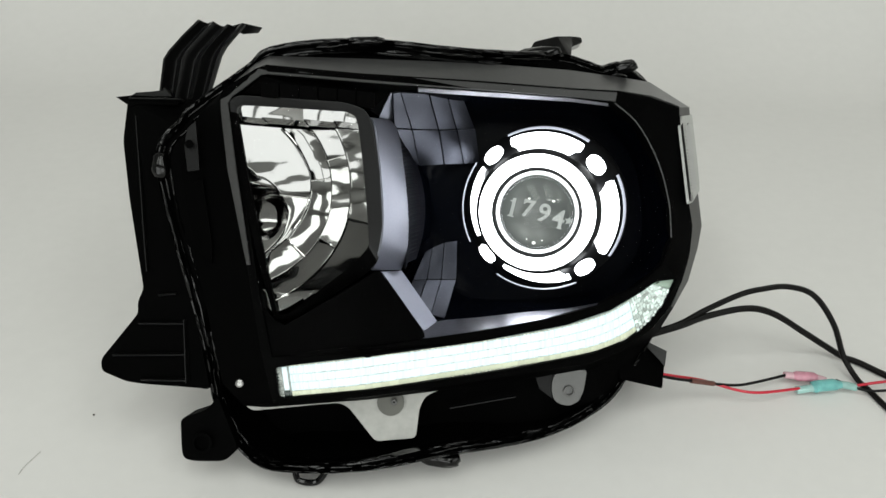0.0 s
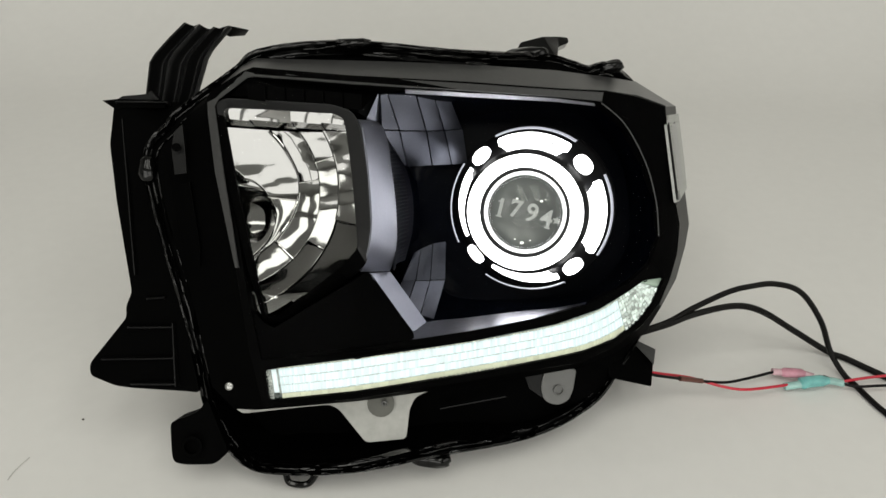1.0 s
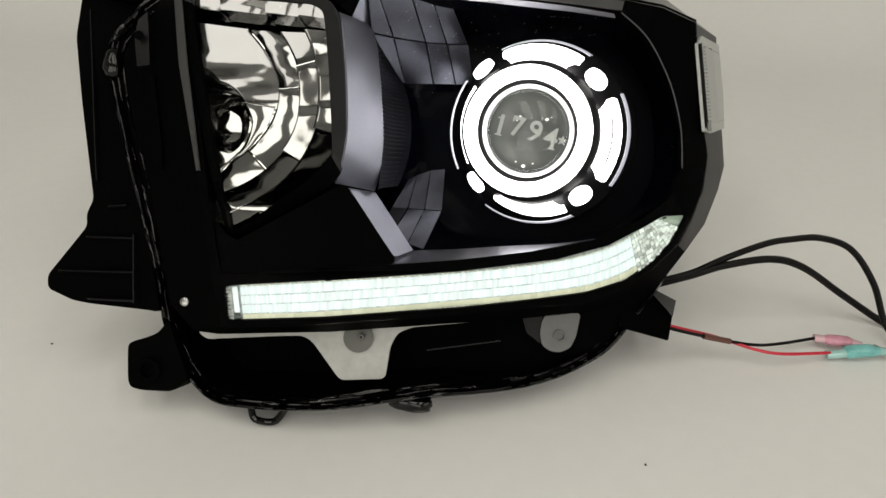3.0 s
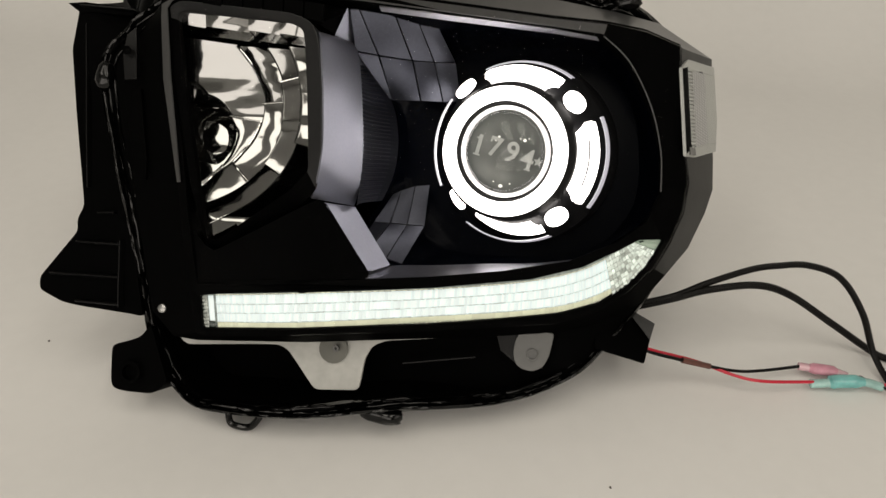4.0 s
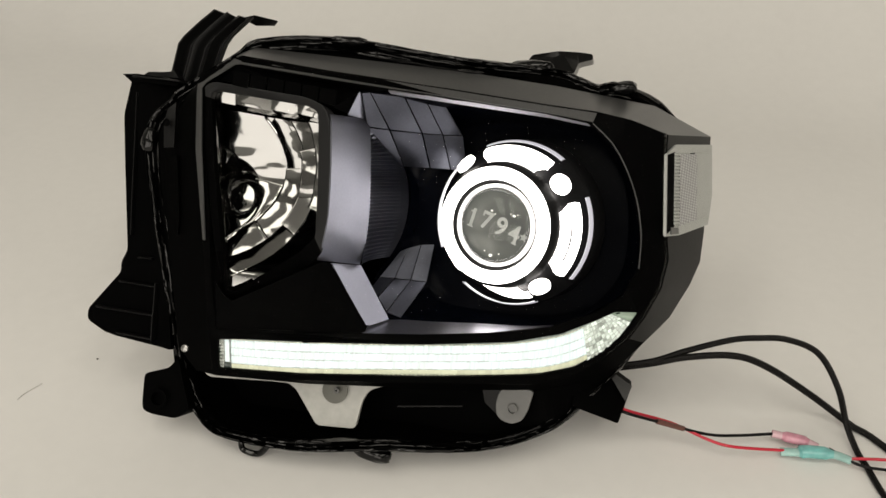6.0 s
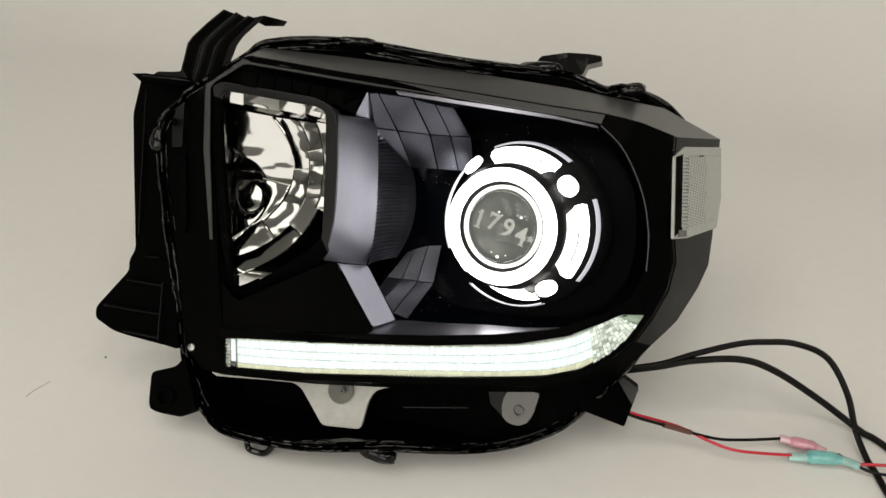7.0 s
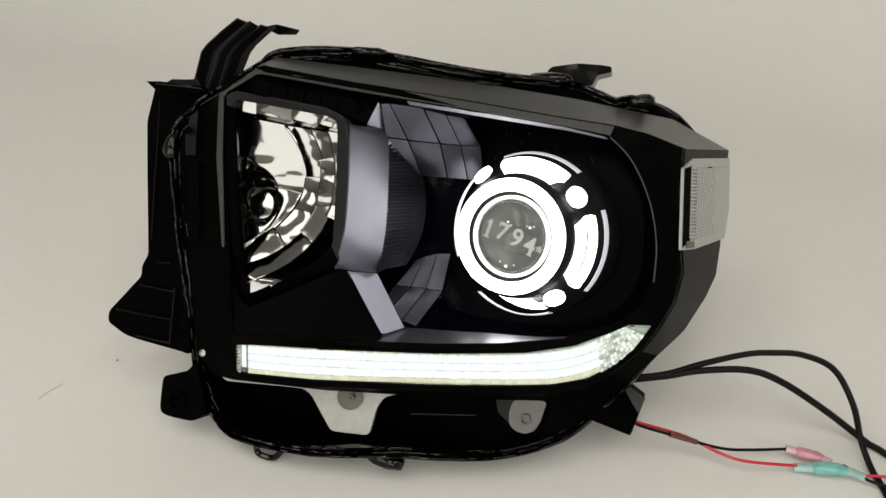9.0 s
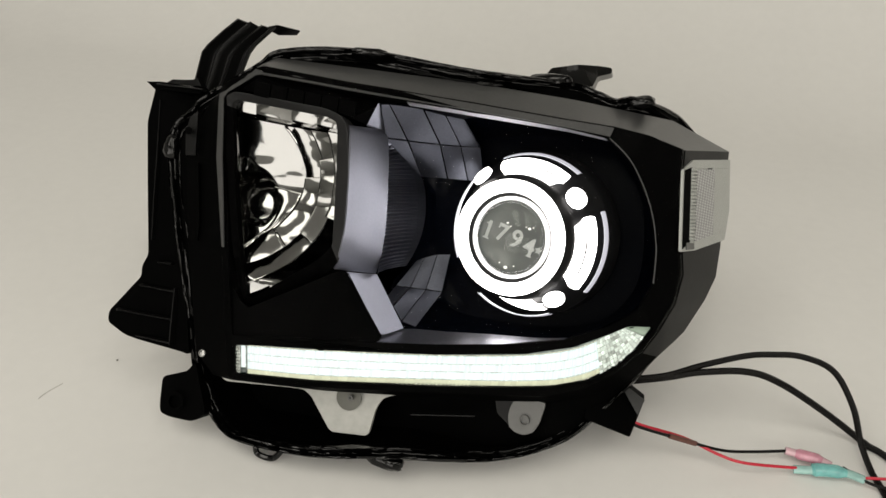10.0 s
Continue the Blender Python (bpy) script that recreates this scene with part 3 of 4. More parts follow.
    # stepped ledge along the top of the bowl
    for x0, x1, sag in ((-158, -139, 2), (-139, -107, 5), (-107, -84, 3), (-84, -64, 4)):
        def ledge(bm):
            rows_ = []
            for v in range(9):
                f = v / 8
                rows_.append([P(x0 + (x1 - x0) * u / 14, 651 + (1.0 + 0.35 * sag) * f + 0.04 * sag * u * f - 0.3 * sag * math.sin(math.pi * u / 14) + (24 if v == 8 else 0.0), 110 - 0.05 * (x0 + (x1 - x0) * u / 14 + 157) - 9.5 * f - 0.5 * math.sin(5.5 * f + 0.25 * u) * f) for u in range(15)])
            loft(bm, rows_, closed=False)
        part("reflector_ledge", bmesh_of(ledge), CHROME, bowl, shade=50)
    # bulb hood: a dark opening with a chromed lip
    hood, face = Vector((-0.140, 0.694, 0.030)) - BASE, Vector((0.86, -0.48, -0.10)).normalized()
    side = face.cross(Vector((0, 0, 1))).normalized()
    up = side.cross(face)

    def hood_ring(r, h):
        return [hood + (side * math.cos(t) + up * math.sin(t) * 1.25) * r + face * h for t in (2 * math.pi * q / 28 for q in range(28))]

    part("bulb_hood", bmesh_of(lambda bm: loft(bm, [hood_ring(0.0190, -0.030), hood_ring(0.0165, -0.004), hood_ring(0.0158, 0.0), hood_ring(0.0146, 0.0)])), CHROME, bowl, "chromed bulb hood")
    part("bulb_socket", bmesh_of(lambda bm: loft(bm, [hood_ring(0.0146, 0.0), hood_ring(0.0134, -0.008), hood_ring(0.0085, -0.018), hood_ring(0.0070, -0.020)])), CHROME, bowl, "chromed cone inside the hood")
    part("bulb_opening", bmesh_of(lambda bm: loft(bm, [hood_ring(0.0072, -0.0195), hood_ring(0.0066, -0.026), hood_ring(0.0004, -0.027)])), LACQ, bowl, "dark bulb opening")
    # small fins above the bezel
    for k in range(6):
        x, y, z = -137 + 14.3 * k, 640 + 1.7 * k, 126 - 1.1 * k
        part("small_fin", bmesh_of(lambda bm: slab(bm, pts([(x, y, z), (x + 13, y + 1.5, z - 1), (x + 13, y + 1.5, z - 13), (x, y, z - 11.5)]), BACK * 0.003)), MATTE, bezel)
    return bezel


build_reflector()


def build_walls():
    wl, wr = smooth(pts([(-53, 646, 100), (-50, 645, 82), (-47, 646, 52), (-46, 649, 18), (-51, 656, -16)]), closed=False, sub=10), smooth(pts([(-40, 700, 106), (-35, 699, 84), (-31, 699, 52), (-29, 701, 19), (-31, 705, -17)]), closed=False, sub=10)
    n = len(wl) - 1
    cols = []
    for k in range(9):
        col = []
        for i, (a, b) in enumerate(zip(wl, wr)):
            roll = max(0.0, i / n - 0.80) / 0.20 + 0.8 * max(0.0, 0.16 - i / n) / 0.16
            col.append(a.lerp(b, k / 8) + Vector((0.0012, -0.0006, 0)) * math.sin(math.pi * k / 8) + Vector((-0.005, 0.009, 0)) * roll ** 2)
        cols.append(col)
    part("silver_wall", bmesh_of(lambda bm: loft(bm, cols, closed=False)), GUN, lamp, "satin gunmetal wall beside the projector", thick=0.0015, shade=80)
    part("corner_facet", bmesh_of(lambda bm: slab(bm, pts([(-41, 672, 124), (-51, 679, 105), (-40, 706, 106)]), BACK * 0.004)), GUN, lamp, "satin gunmetal corner facet")
    part("lower_strip", bmesh_of(lambda bm: slab(bm, pts([(-50, 680, -18), (-37, 712, -18), (-7, 716, -61), (-16, 692, -66)]), Vector((0.002, 0.004, 0)))), GUN, lamp, "satin gunmetal lower strip")


build_walls()


def build_projector():
    n = Vector((-0.2284, -0.966, -0.1215)).normalized()      # towards the viewer
    u = Vector((1, 0, 0))
    u = (u - n * u.dot(n)).normalized()
    w = n.cross(u)
    w = w if w.z > 0 else -w
    c = P(77.0, 703.4, 29.8) - n * 0.0045

    def q(r, t, h):
        return c + (u * math.cos(t) + w * math.sin(t)) * r + n * h

    def ring(bm, prof, steps=72, t0=0.0, t1=2 * math.pi):
        full = t1 - t0 > 6.28
        k = steps if full else steps + 1
        loft(bm, [[q(r, t0 + (t1 - t0) * i / steps, h) for i in range(k)] for r, h in prof], closed=full)

    def inboard(t):
        return max(0.0, math.cos(0.85 * (((t - radians(218)) + math.pi) % (2 * math.pi) - math.pi)))          # the housing falls back on the inboard side

    def housing(bm, prof):
        loft(bm, [[q(r, t, h - 0.013 * inboard(t) * min(max((r - 0.0525) / 0.004, 0.0), 1.0)) for t in (2 * math.pi * i / 72 for i in range(72))] for r, h in prof])

    shroud = part("projector", bmesh_of(lambda bm: housing(bm, ((0.0358, -0.006), (0.0358, 0.0), (0.037, 0.002), (0.0487, 0.001), (0.0495, -0.002), (0.0525, -0.006), (0.0540, -0.0180), (0.0590, -0.0310), (0.0660, -0.0420), (0.0690, -0.0460), (0.0722, -0.050), (0.0735, -0.070)))), SHROUD, lamp, "charcoal projector shroud")
    part("halo_ring", bmesh_of(lambda bm: ring(bm, ((0.0376, 0.0012), (0.0384, 0.0045), (0.0430, 0.006), (0.0478, 0.0045), (0.0487, 0.0012)))), HALO, shroud, "glowing white halo ring")
    part("inner_ring", bmesh_of(lambda bm: ring(bm, ((0.0314, -0.002), (0.0318, 0.001), (0.0332, 0.002), (0.0345, 0.0), (0.0345, -0.004)))), HALO2, shroud, "dim white ring round the lens")
    part("optic_back", bmesh_of(lambda bm: ring(bm, ((0.0320, -0.003), (0.024, -0.008), (0.012, -0.011), (0.0005, -0.012)))), LENSBACK, shroud, "dark grey-green optic")
    part("optic_lens", bmesh_of(lambda bm: ring(bm, [(0.0318 * math.cos(a), -0.001 + 0.013 * math.sin(a)) for a in (math.pi / 2 * k / 10 * 0.995 for k in range(11))])), OPTIC, shroud, "clear domed lens")
    for k in range(4):
        tm = radians(-5 + 90 * k)
        h = radians(29)
        bm = bmesh.new()
        rows = []
        for f, lift in ((0.0, -0.0016), (0.03, 0.0), (0.25, 0.0012), (0.44, 0.0006), (0.48, -0.0010), (0.52, 0.0006), (0.75, 0.0010), (0.97, 0.0), (1.0, -0.0016)):
            span = h * (0.80 + 0.20 * min(1.0, f * 2.2) - 0.25 * max(0.0, f - 0.8))
            row = []
            for j in range(21):
                t = tm + span * (j / 10 - 1)
                e = max(inboard(t), 0.8) if k == 2 else inboard(t)
                r = (0.0540 + 0.0034 * e) * (1 - f) + (0.0672 - 0.0004 * e) * f
                z = (-0.0095 - 0.0270 * e) * (1 - f) + (-0.0262 - 0.0310 * e) * f
                row.append(q(r + lift * 0.7, t, z + lift * 0.7))
            rows.append(row)
        vr = loft(bm, rows, closed=False)
        if k < 2:                                                # a thin unlit seam along the guide
            for j in range(4, 16):
                for a in (3, 4):
                    face = bm.faces.get((vr[a][j], vr[a][j + 1], vr[a + 1][j + 1], vr[a + 1][j]))
                    if face:
                        bm.faces.remove(face)
        part("halo_arc", bm, HALO, shroud, "glowing white arc")
        part("arc_edge", bmesh_of(lambda bm: ring(bm, ((0.0696, -0.0350), (0.0703, -0.0345), (0.0714, -0.0378), (0.0718, -0.0408), (0.0712, -0.0425)), 20, tm - h, tm + h * 1.05)), EDGE, shroud, "thin dimly lit edge")
        td = radians(40 + 90 * k)
        bm = bmesh.new()
        rd, hd = (0.0640, -0.0375) if k == 2 else (0.0618, -0.0160)
        cc, e1 = q(rd, td, hd), (q(0.068, td, -0.028) - q(0.055, td, -0.0095)).normalized()
        e2 = (q(0.065, td + 0.01, -0.02) - q(0.065, td - 0.01, -0.02)).normalized()
        e3 = e1.cross(e2)
        e3 = e3 if e3.dot(n) > 0 else -e3
        loft(bm, [[cc + (e1 * math.cos(t) + e2 * math.sin(t)) * r + e3 * hh for t in (2 * math.pi * j / 24 for j in range(24))] for r, hh in ((0.0092, -0.002), (0.0090, 0.0008), (0.006, 0.0018), (0.0005, 0.0021))])
        part("halo_dot", bm, HALO, shroud, "round glowing dot")
    # glowing specks behind the lens, standing in for its bright reflections
    for px, py, r in ((-7.5, 11, 1.1), (13, 9, 1.4), (-3, -26, 1.7), (-10, 8, 0.6), (-4.5, 8.5, 0.6), (16.5, 10.5, 0.6), (9.5, 10, 0.5), (-9, -23, 0.7), (4, -24, 0.7)):
        o = c + (u * px + w * py) * 0.001 + n * (-0.0112 + 0.0075 * (math.hypot(px, py) / 31) ** 2 + 0.0012)
        part("reflection_speck", bmesh_of(lambda bm: loft(bm, [[o + (u * math.cos(t) + w * math.sin(t) * 0.75) * rr * 0.001 + n * hh for t in (2 * math.pi * k / 10 for k in range(10))] for rr, hh in ((r, 0.0), (r * 0.8, 0.0004), (0.02, 0.0006))])), SPECK, shroud, "tiny glowing speck for a reflection in the lens")
    # etched numerals in a gentle arc, with slab feet and flags
    a = -0.24
    xdir, ydir = u * math.cos(a) + w * math.sin(a), w * math.cos(a) - u * math.sin(a)
    for ch, s, slabs in (("1", -0.0205, ((-0.1, -7.1, 5.4, 1.1), (-1.9, 5.4, 2.6, 1.1))), ("7", -0.0078, ((-4.0, 5.5, 1.2, 3.6),)), ("9", 0.0062, ((-3.0, -5.9, 2.4, 1.6),)), ("4", 0.0190, ((1.9, -7.1, 5.0, 1.1),))):
        cu = bpy.data.curves.new("numeral", "FONT")
        cu.offset = 0.0004
        cu.body, cu.size, cu.extrude, cu.align_x, cu.align_y = ch, 0.0205, 0.0002, "CENTER", "CENTER"
        tmp = new("numeral_source", cu)
        me = bpy.data.meshes.new_from_object(tmp.evaluated_get(bpy.context.evaluated_depsgraph_get()))
        bpy.data.objects.remove(tmp)
        bm = bmesh.new()
        bm.from_mesh(me)
        for sx, sy, sw, sh in slabs:
            bmesh.ops.create_cube(bm, size=1, matrix=Matrix.Translation((sx / 1000, sy / 1000, 0)) @ Matrix.Diagonal((sw / 1000, sh / 1000, 0.00046, 1)))
        bm.to_mesh(me)
        bm.free()
        o = c + xdir * s + ydir * (0.0010 - 5.0 * s * s) + n * 0.001
        me.transform(Matrix(((xdir.x, ydir.x, n.x, o.x), (xdir.y, ydir.y, n.y, o.y), (xdir.z, ydir.z, n.z, o.z), (0, 0, 0, 1))))
        me.materials.append(ETCH)
        ob = new("numeral", me)
        ob.parent = shroud
        ob["label"] = "etched pale numeral " + ch
    o = c + xdir * 0.0275 + ydir * 0.0 + n * 0.001
    bm = bmesh.new()
    slab(bm, [o + (xdir * math.cos(t) + ydir * math.sin(t)) * r for t, r in ((math.pi / 2 + math.pi * k / 5, 0.0042 if k % 2 == 0 else 0.0018) for k in range(10))], n * 0.0003)
    part("star", bm, ETCH, shroud, "etched pale star", flat=True)


build_projector()


def pillows(bm, rows, nu, nv, u0, u1, v0, v1, bulge, jit=0.0, gap=0.06, gapv=None):
    """Small moulded lens cells over a sheet."""
    for i in range(nu):
        for j in range(nv):
            du, dv = (u1 - u0) / nu, (v1 - v0) / nv
            gv = gap if gapv is None else gapv
            g = grid_between(rows, 2, 2, u0 + du * (i + gap), u0 + du * (i + 1 - gap), v0 + dv * (j + gv), v0 + dv * (j + 1 - gv))
            for a in range(3):
                for b in range(3):
                    g[a][b] = g[a][b] - BACK * (bulge * (1.0 if a == b == 1 else 0.0) + jit * random.random())
            loft(bm, g, closed=False)


def build_bar():
    sl = rounded(SLOT, 0.003)
    bar = part("light_bar", bmesh_of(lambda bm: loft(bm, [[p - BACK * 0.0005 for p in sl], [p + BACK * 0.012 for p in sl]])), SATIN, lamp, "black slot of the light bar")
    t, b = smooth(pts([(-130, 658, -91), (-116, 660, -90), (-60, 671, -85), (31, 701, -76), (103, 720, -65), (143, 727, -53), (168, 732, -38), (184, 737, -28)]), closed=False, sub=6), smooth(pts([(-127, 660, -116), (-113, 662, -115), (-60, 672, -112), (31, 701, -102), (103, 720, -93), (145, 727, -83), (179, 735, -62), (203, 745, -26)]), closed=False, sub=6)
    rows = [t, b]
    part("bar_back", bmesh_of(lambda bm: slab(bm, [p + BACK * 0.008 for p in sl], BACK * 0.002)), BAREND, bar, "pale moulded backing")
    random.seed(11)
    part("lit_core", bmesh_of(lambda bm: pillows(bm, rows, 190, 3, 0.125, 0.80, 0.03, 0.80, 0.0008, 0.0003, 0.0, 0.02)), BAR, bar, "glowing greenish-white light bar", shade=80)
    for v, n in ((0.30, 120), (0.545, 104), (0.79, 132)):
        part("core_seam", bmesh_of(lambda bm: pillows(bm, rows, n, 1, 0.17, 0.80, v - 0.017, v + 0.017, 0.0014, 0.0004, 0.0)), SEAM, bar, "broken seam between the glowing rows", shade=80)
    part("clear_lip", bmesh_of(lambda bm: pillows(bm, rows, 60, 1, 0.125, 0.80, 0.81, 0.955, 0.0010, 0.0003, 0.0)), LIP, bar, "dim yellowish-green lower lip", shade=80)
    part("lip_beads", bmesh_of(lambda bm: pillows(bm, rows, 120, 1, 0.125, 0.80, 0.962, 0.995, 0.0008, 0.0003, 0.16)), BEAD, bar, "row of tiny bright beads")
    part("top_beads", bmesh_of(lambda bm: pillows(bm, rows, 110, 1, 0.125, 0.80, 0.0, 0.028, 0.0006, 0.0002, 0.1)), BEAD, bar, "row of tiny bright beads")
    part("clear_end", bmesh_of(lambda bm: pillows(bm, rows, 5, 9, 0.0, 0.082, 0.02, 0.98, 0.0016, 0.0014, 0.05)), BAREND, bar, "clear moulded end", flat=True)
    part("end_slot", bmesh_of(lambda bm: pillows(bm, rows, 1, 1, 0.022, 0.046, 0.10, 0.62, 0.0026, 0.0, 0.0)), SLOTG, bar, "dark green slot in the clear end")
    part("end_light", bmesh_of(lambda bm: pillows(bm, rows, 1, 3, 0.086, 0.116, 0.03, 0.76, 0.0012, 0.0, 0.0)), BAR, bar, "glowing strip in the clear end", shade=80)
    part("end_block", bmesh_of(lambda bm: pillows(bm, rows, 1, 1, 0.072, 0.116, 0.78, 0.95, 0.0010, 0.0, 0.0)), SLOTG, bar, "dark block in the clear end")
    part("faceted_tip", bmesh_of(lambda bm: pillows(bm, rows, 12, 8, 0.80, 0.955, 0.0, 1.0, 0.0014, 0.0040, 0.05)), TIP, bar, "clear faceted tip", flat=True)
    part("tip_end", bmesh_of(lambda bm: pillows(bm, rows, 2, 1, 0.957, 1.0, 0.0, 1.0, 0.001, 0.0, 0.02)), TIPG, bar, "smooth green-tinted tip end", shade=80)
    part("tip_slot", bmesh_of(lambda bm: pillows(bm, rows, 1, 1, 0.962, 0.995, 0.10, 0.30, 0.0022, 0.0, 0.0)), SLOTG, bar, "dark slot in the tip end")


build_bar()


def build_details():
    outward = Vector((0.920, -0.377, 0.106))

    def on_end(h, *places):
        """Points on the slanting end wall, h metres proud of it, from pairs of y and z."""
        return [P(208 + 0.41 * (y - 750) + 0.115 * (110 - z), y, z) + outward * h for y, z in places]

    marker = part("side_marker", bmesh_of(lambda bm: slab(bm, rounded(on_end(0.0012, (748, 108), (770, 120), (862, 136), (864, 89), (853, 59), (778, 43), (748, 39.5)), 0.002), outward * -0.0022)), MARKER, lamp, "frosted clear side marker")
    part("marker_recess", bmesh_of(lambda bm: slab(bm, on_end(0.0018, (750, 108), (766, 113), (766, 49.5), (750, 42)), outward * -0.002)), MATTE, marker, "black recess of the side marker")
    part("marker_lens", bmesh_of(lambda bm: slab(bm, on_end(0.0020, (777, 113), (820, 120), (820, 60), (777, 51)), outward * -0.002)), HONEY, marker, "honeycomb field of the side marker")
    part("marker_block", bmesh_of(lambda bm: slab(bm, on_end(0.0024, (757, 48), (774, 49), (775, 44), (758, 42)), outward * -0.003)), BRACKET3, marker, "grey block in the side marker")
    part("marker_notch", bmesh_of(lambda bm: slab(bm, on_end(0.0018, (803, 118.6), (814, 120.6), (814, 119.2), (803, 117.2)), outward * -0.002)), GREY, marker, "small dark notch")
    part("marker_ridge", bmesh_of(lambda bm: tube(bm, on_end(0.0012, (775, 50), (809, 58), (854, 67)), 0.0009, 6)), MARKER, marker)
    part("marker_ridge", bmesh_of(lambda bm: tube(bm, on_end(0.0012, (775, 113.5), (809, 119.5), (858, 127.5)), 0.0007, 6)), MARKER, marker)
    for k in range(21):
        f0, f1 = k / 21, (k + 0.86) / 21
        low, high = [(764, 112 - 61.5 * f) for f in (f0, f1)], [(776, 113.5 - 62 * f) for f in (f0, f1)]
        bm = bmesh.new()
        base = [bm.verts.new(p) for p in on_end(0.0018, low[0], high[0], high[1], low[1])]
        peak = bm.verts.new(on_end(0.0040, ((low[0][0] + high[1][0]) / 2 + 2, (low[0][1] + high[1][1]) / 2))[0])
        for i in range(4):
            bm.faces.new((base[i], base[(i + 1) % 4], peak))
        part("marker_tooth", bm, MARKER, marker, flat=True)
    part("rear_plate", bmesh_of(lambda bm: slab(bm, rounded(pts([(-165, 704, -128), (-158, 705, -134), (-106, 711, -130), (-87, 714, -129), (-79, 714, -133), (-57, 717, -162), (-23, 721, -160), (-20, 722, -135), (-15, 722, -125), (-4, 723, -120), (37, 728, -115), (71, 733, -110), (78, 733, -108), (77, 733, -102), (8, 725, -111), (-64, 716, -119), (-134, 708, -127)]), 0.004), BACK * 0.004)), BRACKET, lamp, "pale grey plastic plate under the cover")
    part("bolt_tab", bmesh_of(lambda bm: slab(bm, rounded(pts([(95, 738, -113), (94, 738, -122), (96, 738, -131), (102, 738, -135), (110, 738, -136), (118, 738, -132), (122, 738, -123), (125, 738, -105), (111, 738, -105), (98, 738, -107)]), 0.003), BACK * 0.005)), BRACKET3, lamp, "pale grey bolt tab", bevel=0.0006)
    part("tab_wedge", bmesh_of(lambda bm: slab(bm, pts([(78, 741, -103), (84, 741, -122), (95, 741, -130), (96, 741, -105)]), BACK * 0.004)), SATIN, lamp, "dark wedge beside the bolt tab")
    part("inner_rib", bmesh_of(lambda bm: slab(bm, pts([(6, 745, -139), (64, 745, -129), (64, 745, -130), (6, 745, -140)]), BACK * 0.006)), SATIN, lamp, "thin rib inside the gutter")
    part("side_strip", bmesh_of(lambda bm: slab(bm, pts([(-193, 656, 52), (-184, 651, 54), (-178, 656, 4), (-179, 659, -11), (-185, 661, -9)]), BACK * 0.003)), MATTE, lamp, "long black side strip")
    part("side_plate", bmesh_of(lambda bm: slab(bm, rounded(pts([(-250, 676, 121), (-225, 700, 124), (-183, 700, 122), (-205, 680, 91), (-206, 684, -18), (-189, 690, -114), (-198, 692, -113), (-244, 694, -110), (-258, 694, -108), (-280, 698, -100), (-280, 697, -90), (-247, 690, -52), (-247, 688, -43), (-242, 688, -32), (-252, 684, 41), (-254, 676, 86)]), 0.004), BACK * 0.03)), MATTE, lamp, "matte black mounting side plate")
    part("plate_ear", bmesh_of(lambda bm: slab(bm, pts([(-259, 674, 120.5), (-246, 675, 122), (-213, 690, 122.5), (-215, 690, 117), (-243, 676, 115), (-248, 675, 113)]), BACK * 0.006)), MATTE, lamp, "pointed black ear of the side plate")
    part("bracket_foot", bmesh_of(lambda bm: slab(bm, pts([(-261, 706, 126), (-255, 706, 130), (-241, 706, 131), (-233, 706, 132), (-231, 706, 135), (-224, 706, 126)]), BACK * 0.012)), RIBBED, lamp, "black foot of the upper bracket", bevel=0.001)
    for ends, upright in ((pts([(-245, 687, -60), (-208, 685, -60), (-268, 692, -86), (-208, 686, -85), (-245, 692, -106), (-207, 688, -106), (-229, 686, -37), (-214, 684, -36), (-248, 674, 119), (-212, 690, 121)]), False), (pts([(-208, 685, -57), (-207, 688, -108), (-244, 678, 106), (-238, 686, -18)]), True)):
        for k in range(0, len(ends), 2):
            a, z = ends[k], ends[k + 1]
            wide = Vector((0.0013, 0, 0)) if upright else Vector((0, 0, 0.0013))
            bm = bmesh.new()
            loft(bm, [[p - wide, p - wide * 0.3 - BACK * 0.003, p + wide * 0.3 - BACK * 0.003, p + wide, p + wide + BACK * 0.012, p - wide + BACK * 0.012] for p in (a, a.lerp(z, 0.35), a.lerp(z, 0.7) - BACK * 0.0006, z)], cap=True)
            part("plate_rib", bm, SATIN, lamp)
    part("lower_lug", bmesh_of(lambda bm: slab(bm, rounded(pts([(-214, 694, -140), (-211, 694, -137), (-198, 694, -133), (-190, 694, -129), (-184, 694, -119), (-177, 694, -138), (-167, 694, -163), (-178, 694, -173), (-202, 694, -173), (-211, 694, -171), (-213, 694, -165)]), 0.005), BACK * 0.03)), MATTE, lamp, "black lower mounting lug")
    spots = pts([(-44, 717, -129), (-41, 714, -128), (109, 736, -123), (-156, 655, -103), (-191, 641, 79), (-195, 690, -157)])

    def disc(name, c, r, h, mat, label, parent=lamp, hole=0.0):
        rings = ((r, 0.0), (r, -h), (r * 0.85, -h * 1.25)) + (((hole, -h * 1.25), (hole, 0.004)) if hole else ((r * 0.3, -h * 1.35), (0.0002, -h * 1.35)))
        bm = bmesh.new()
        loft(bm, [[c + Vector((q * math.cos(t), y, q * math.sin(t))) for t in (2 * math.pi * k / 20 for k in range(20))] for q, y in rings])
        return part(name, bm, mat, parent, label)

    # built flat; the shade of the boss's hollow is put into its colour
    disc("boss", spots[0], 0.0115, 0.0012, BRACKET2, "round grey screw boss, darkened for its hollow")
    disc("screw", spots[1] - BACK * 0.0015, 0.0026, 0.0015, BRACKET3, "small grey screw", hole=0.0010)
    disc("tab_bolt", spots[2], 0.0046, 0.001, BRACKET3, "bolt hole ring", hole=0.0034)
    disc("plug", spots[3] - BACK * 0.002, 0.0031, 0.0015, STEEL, "pale round plug")
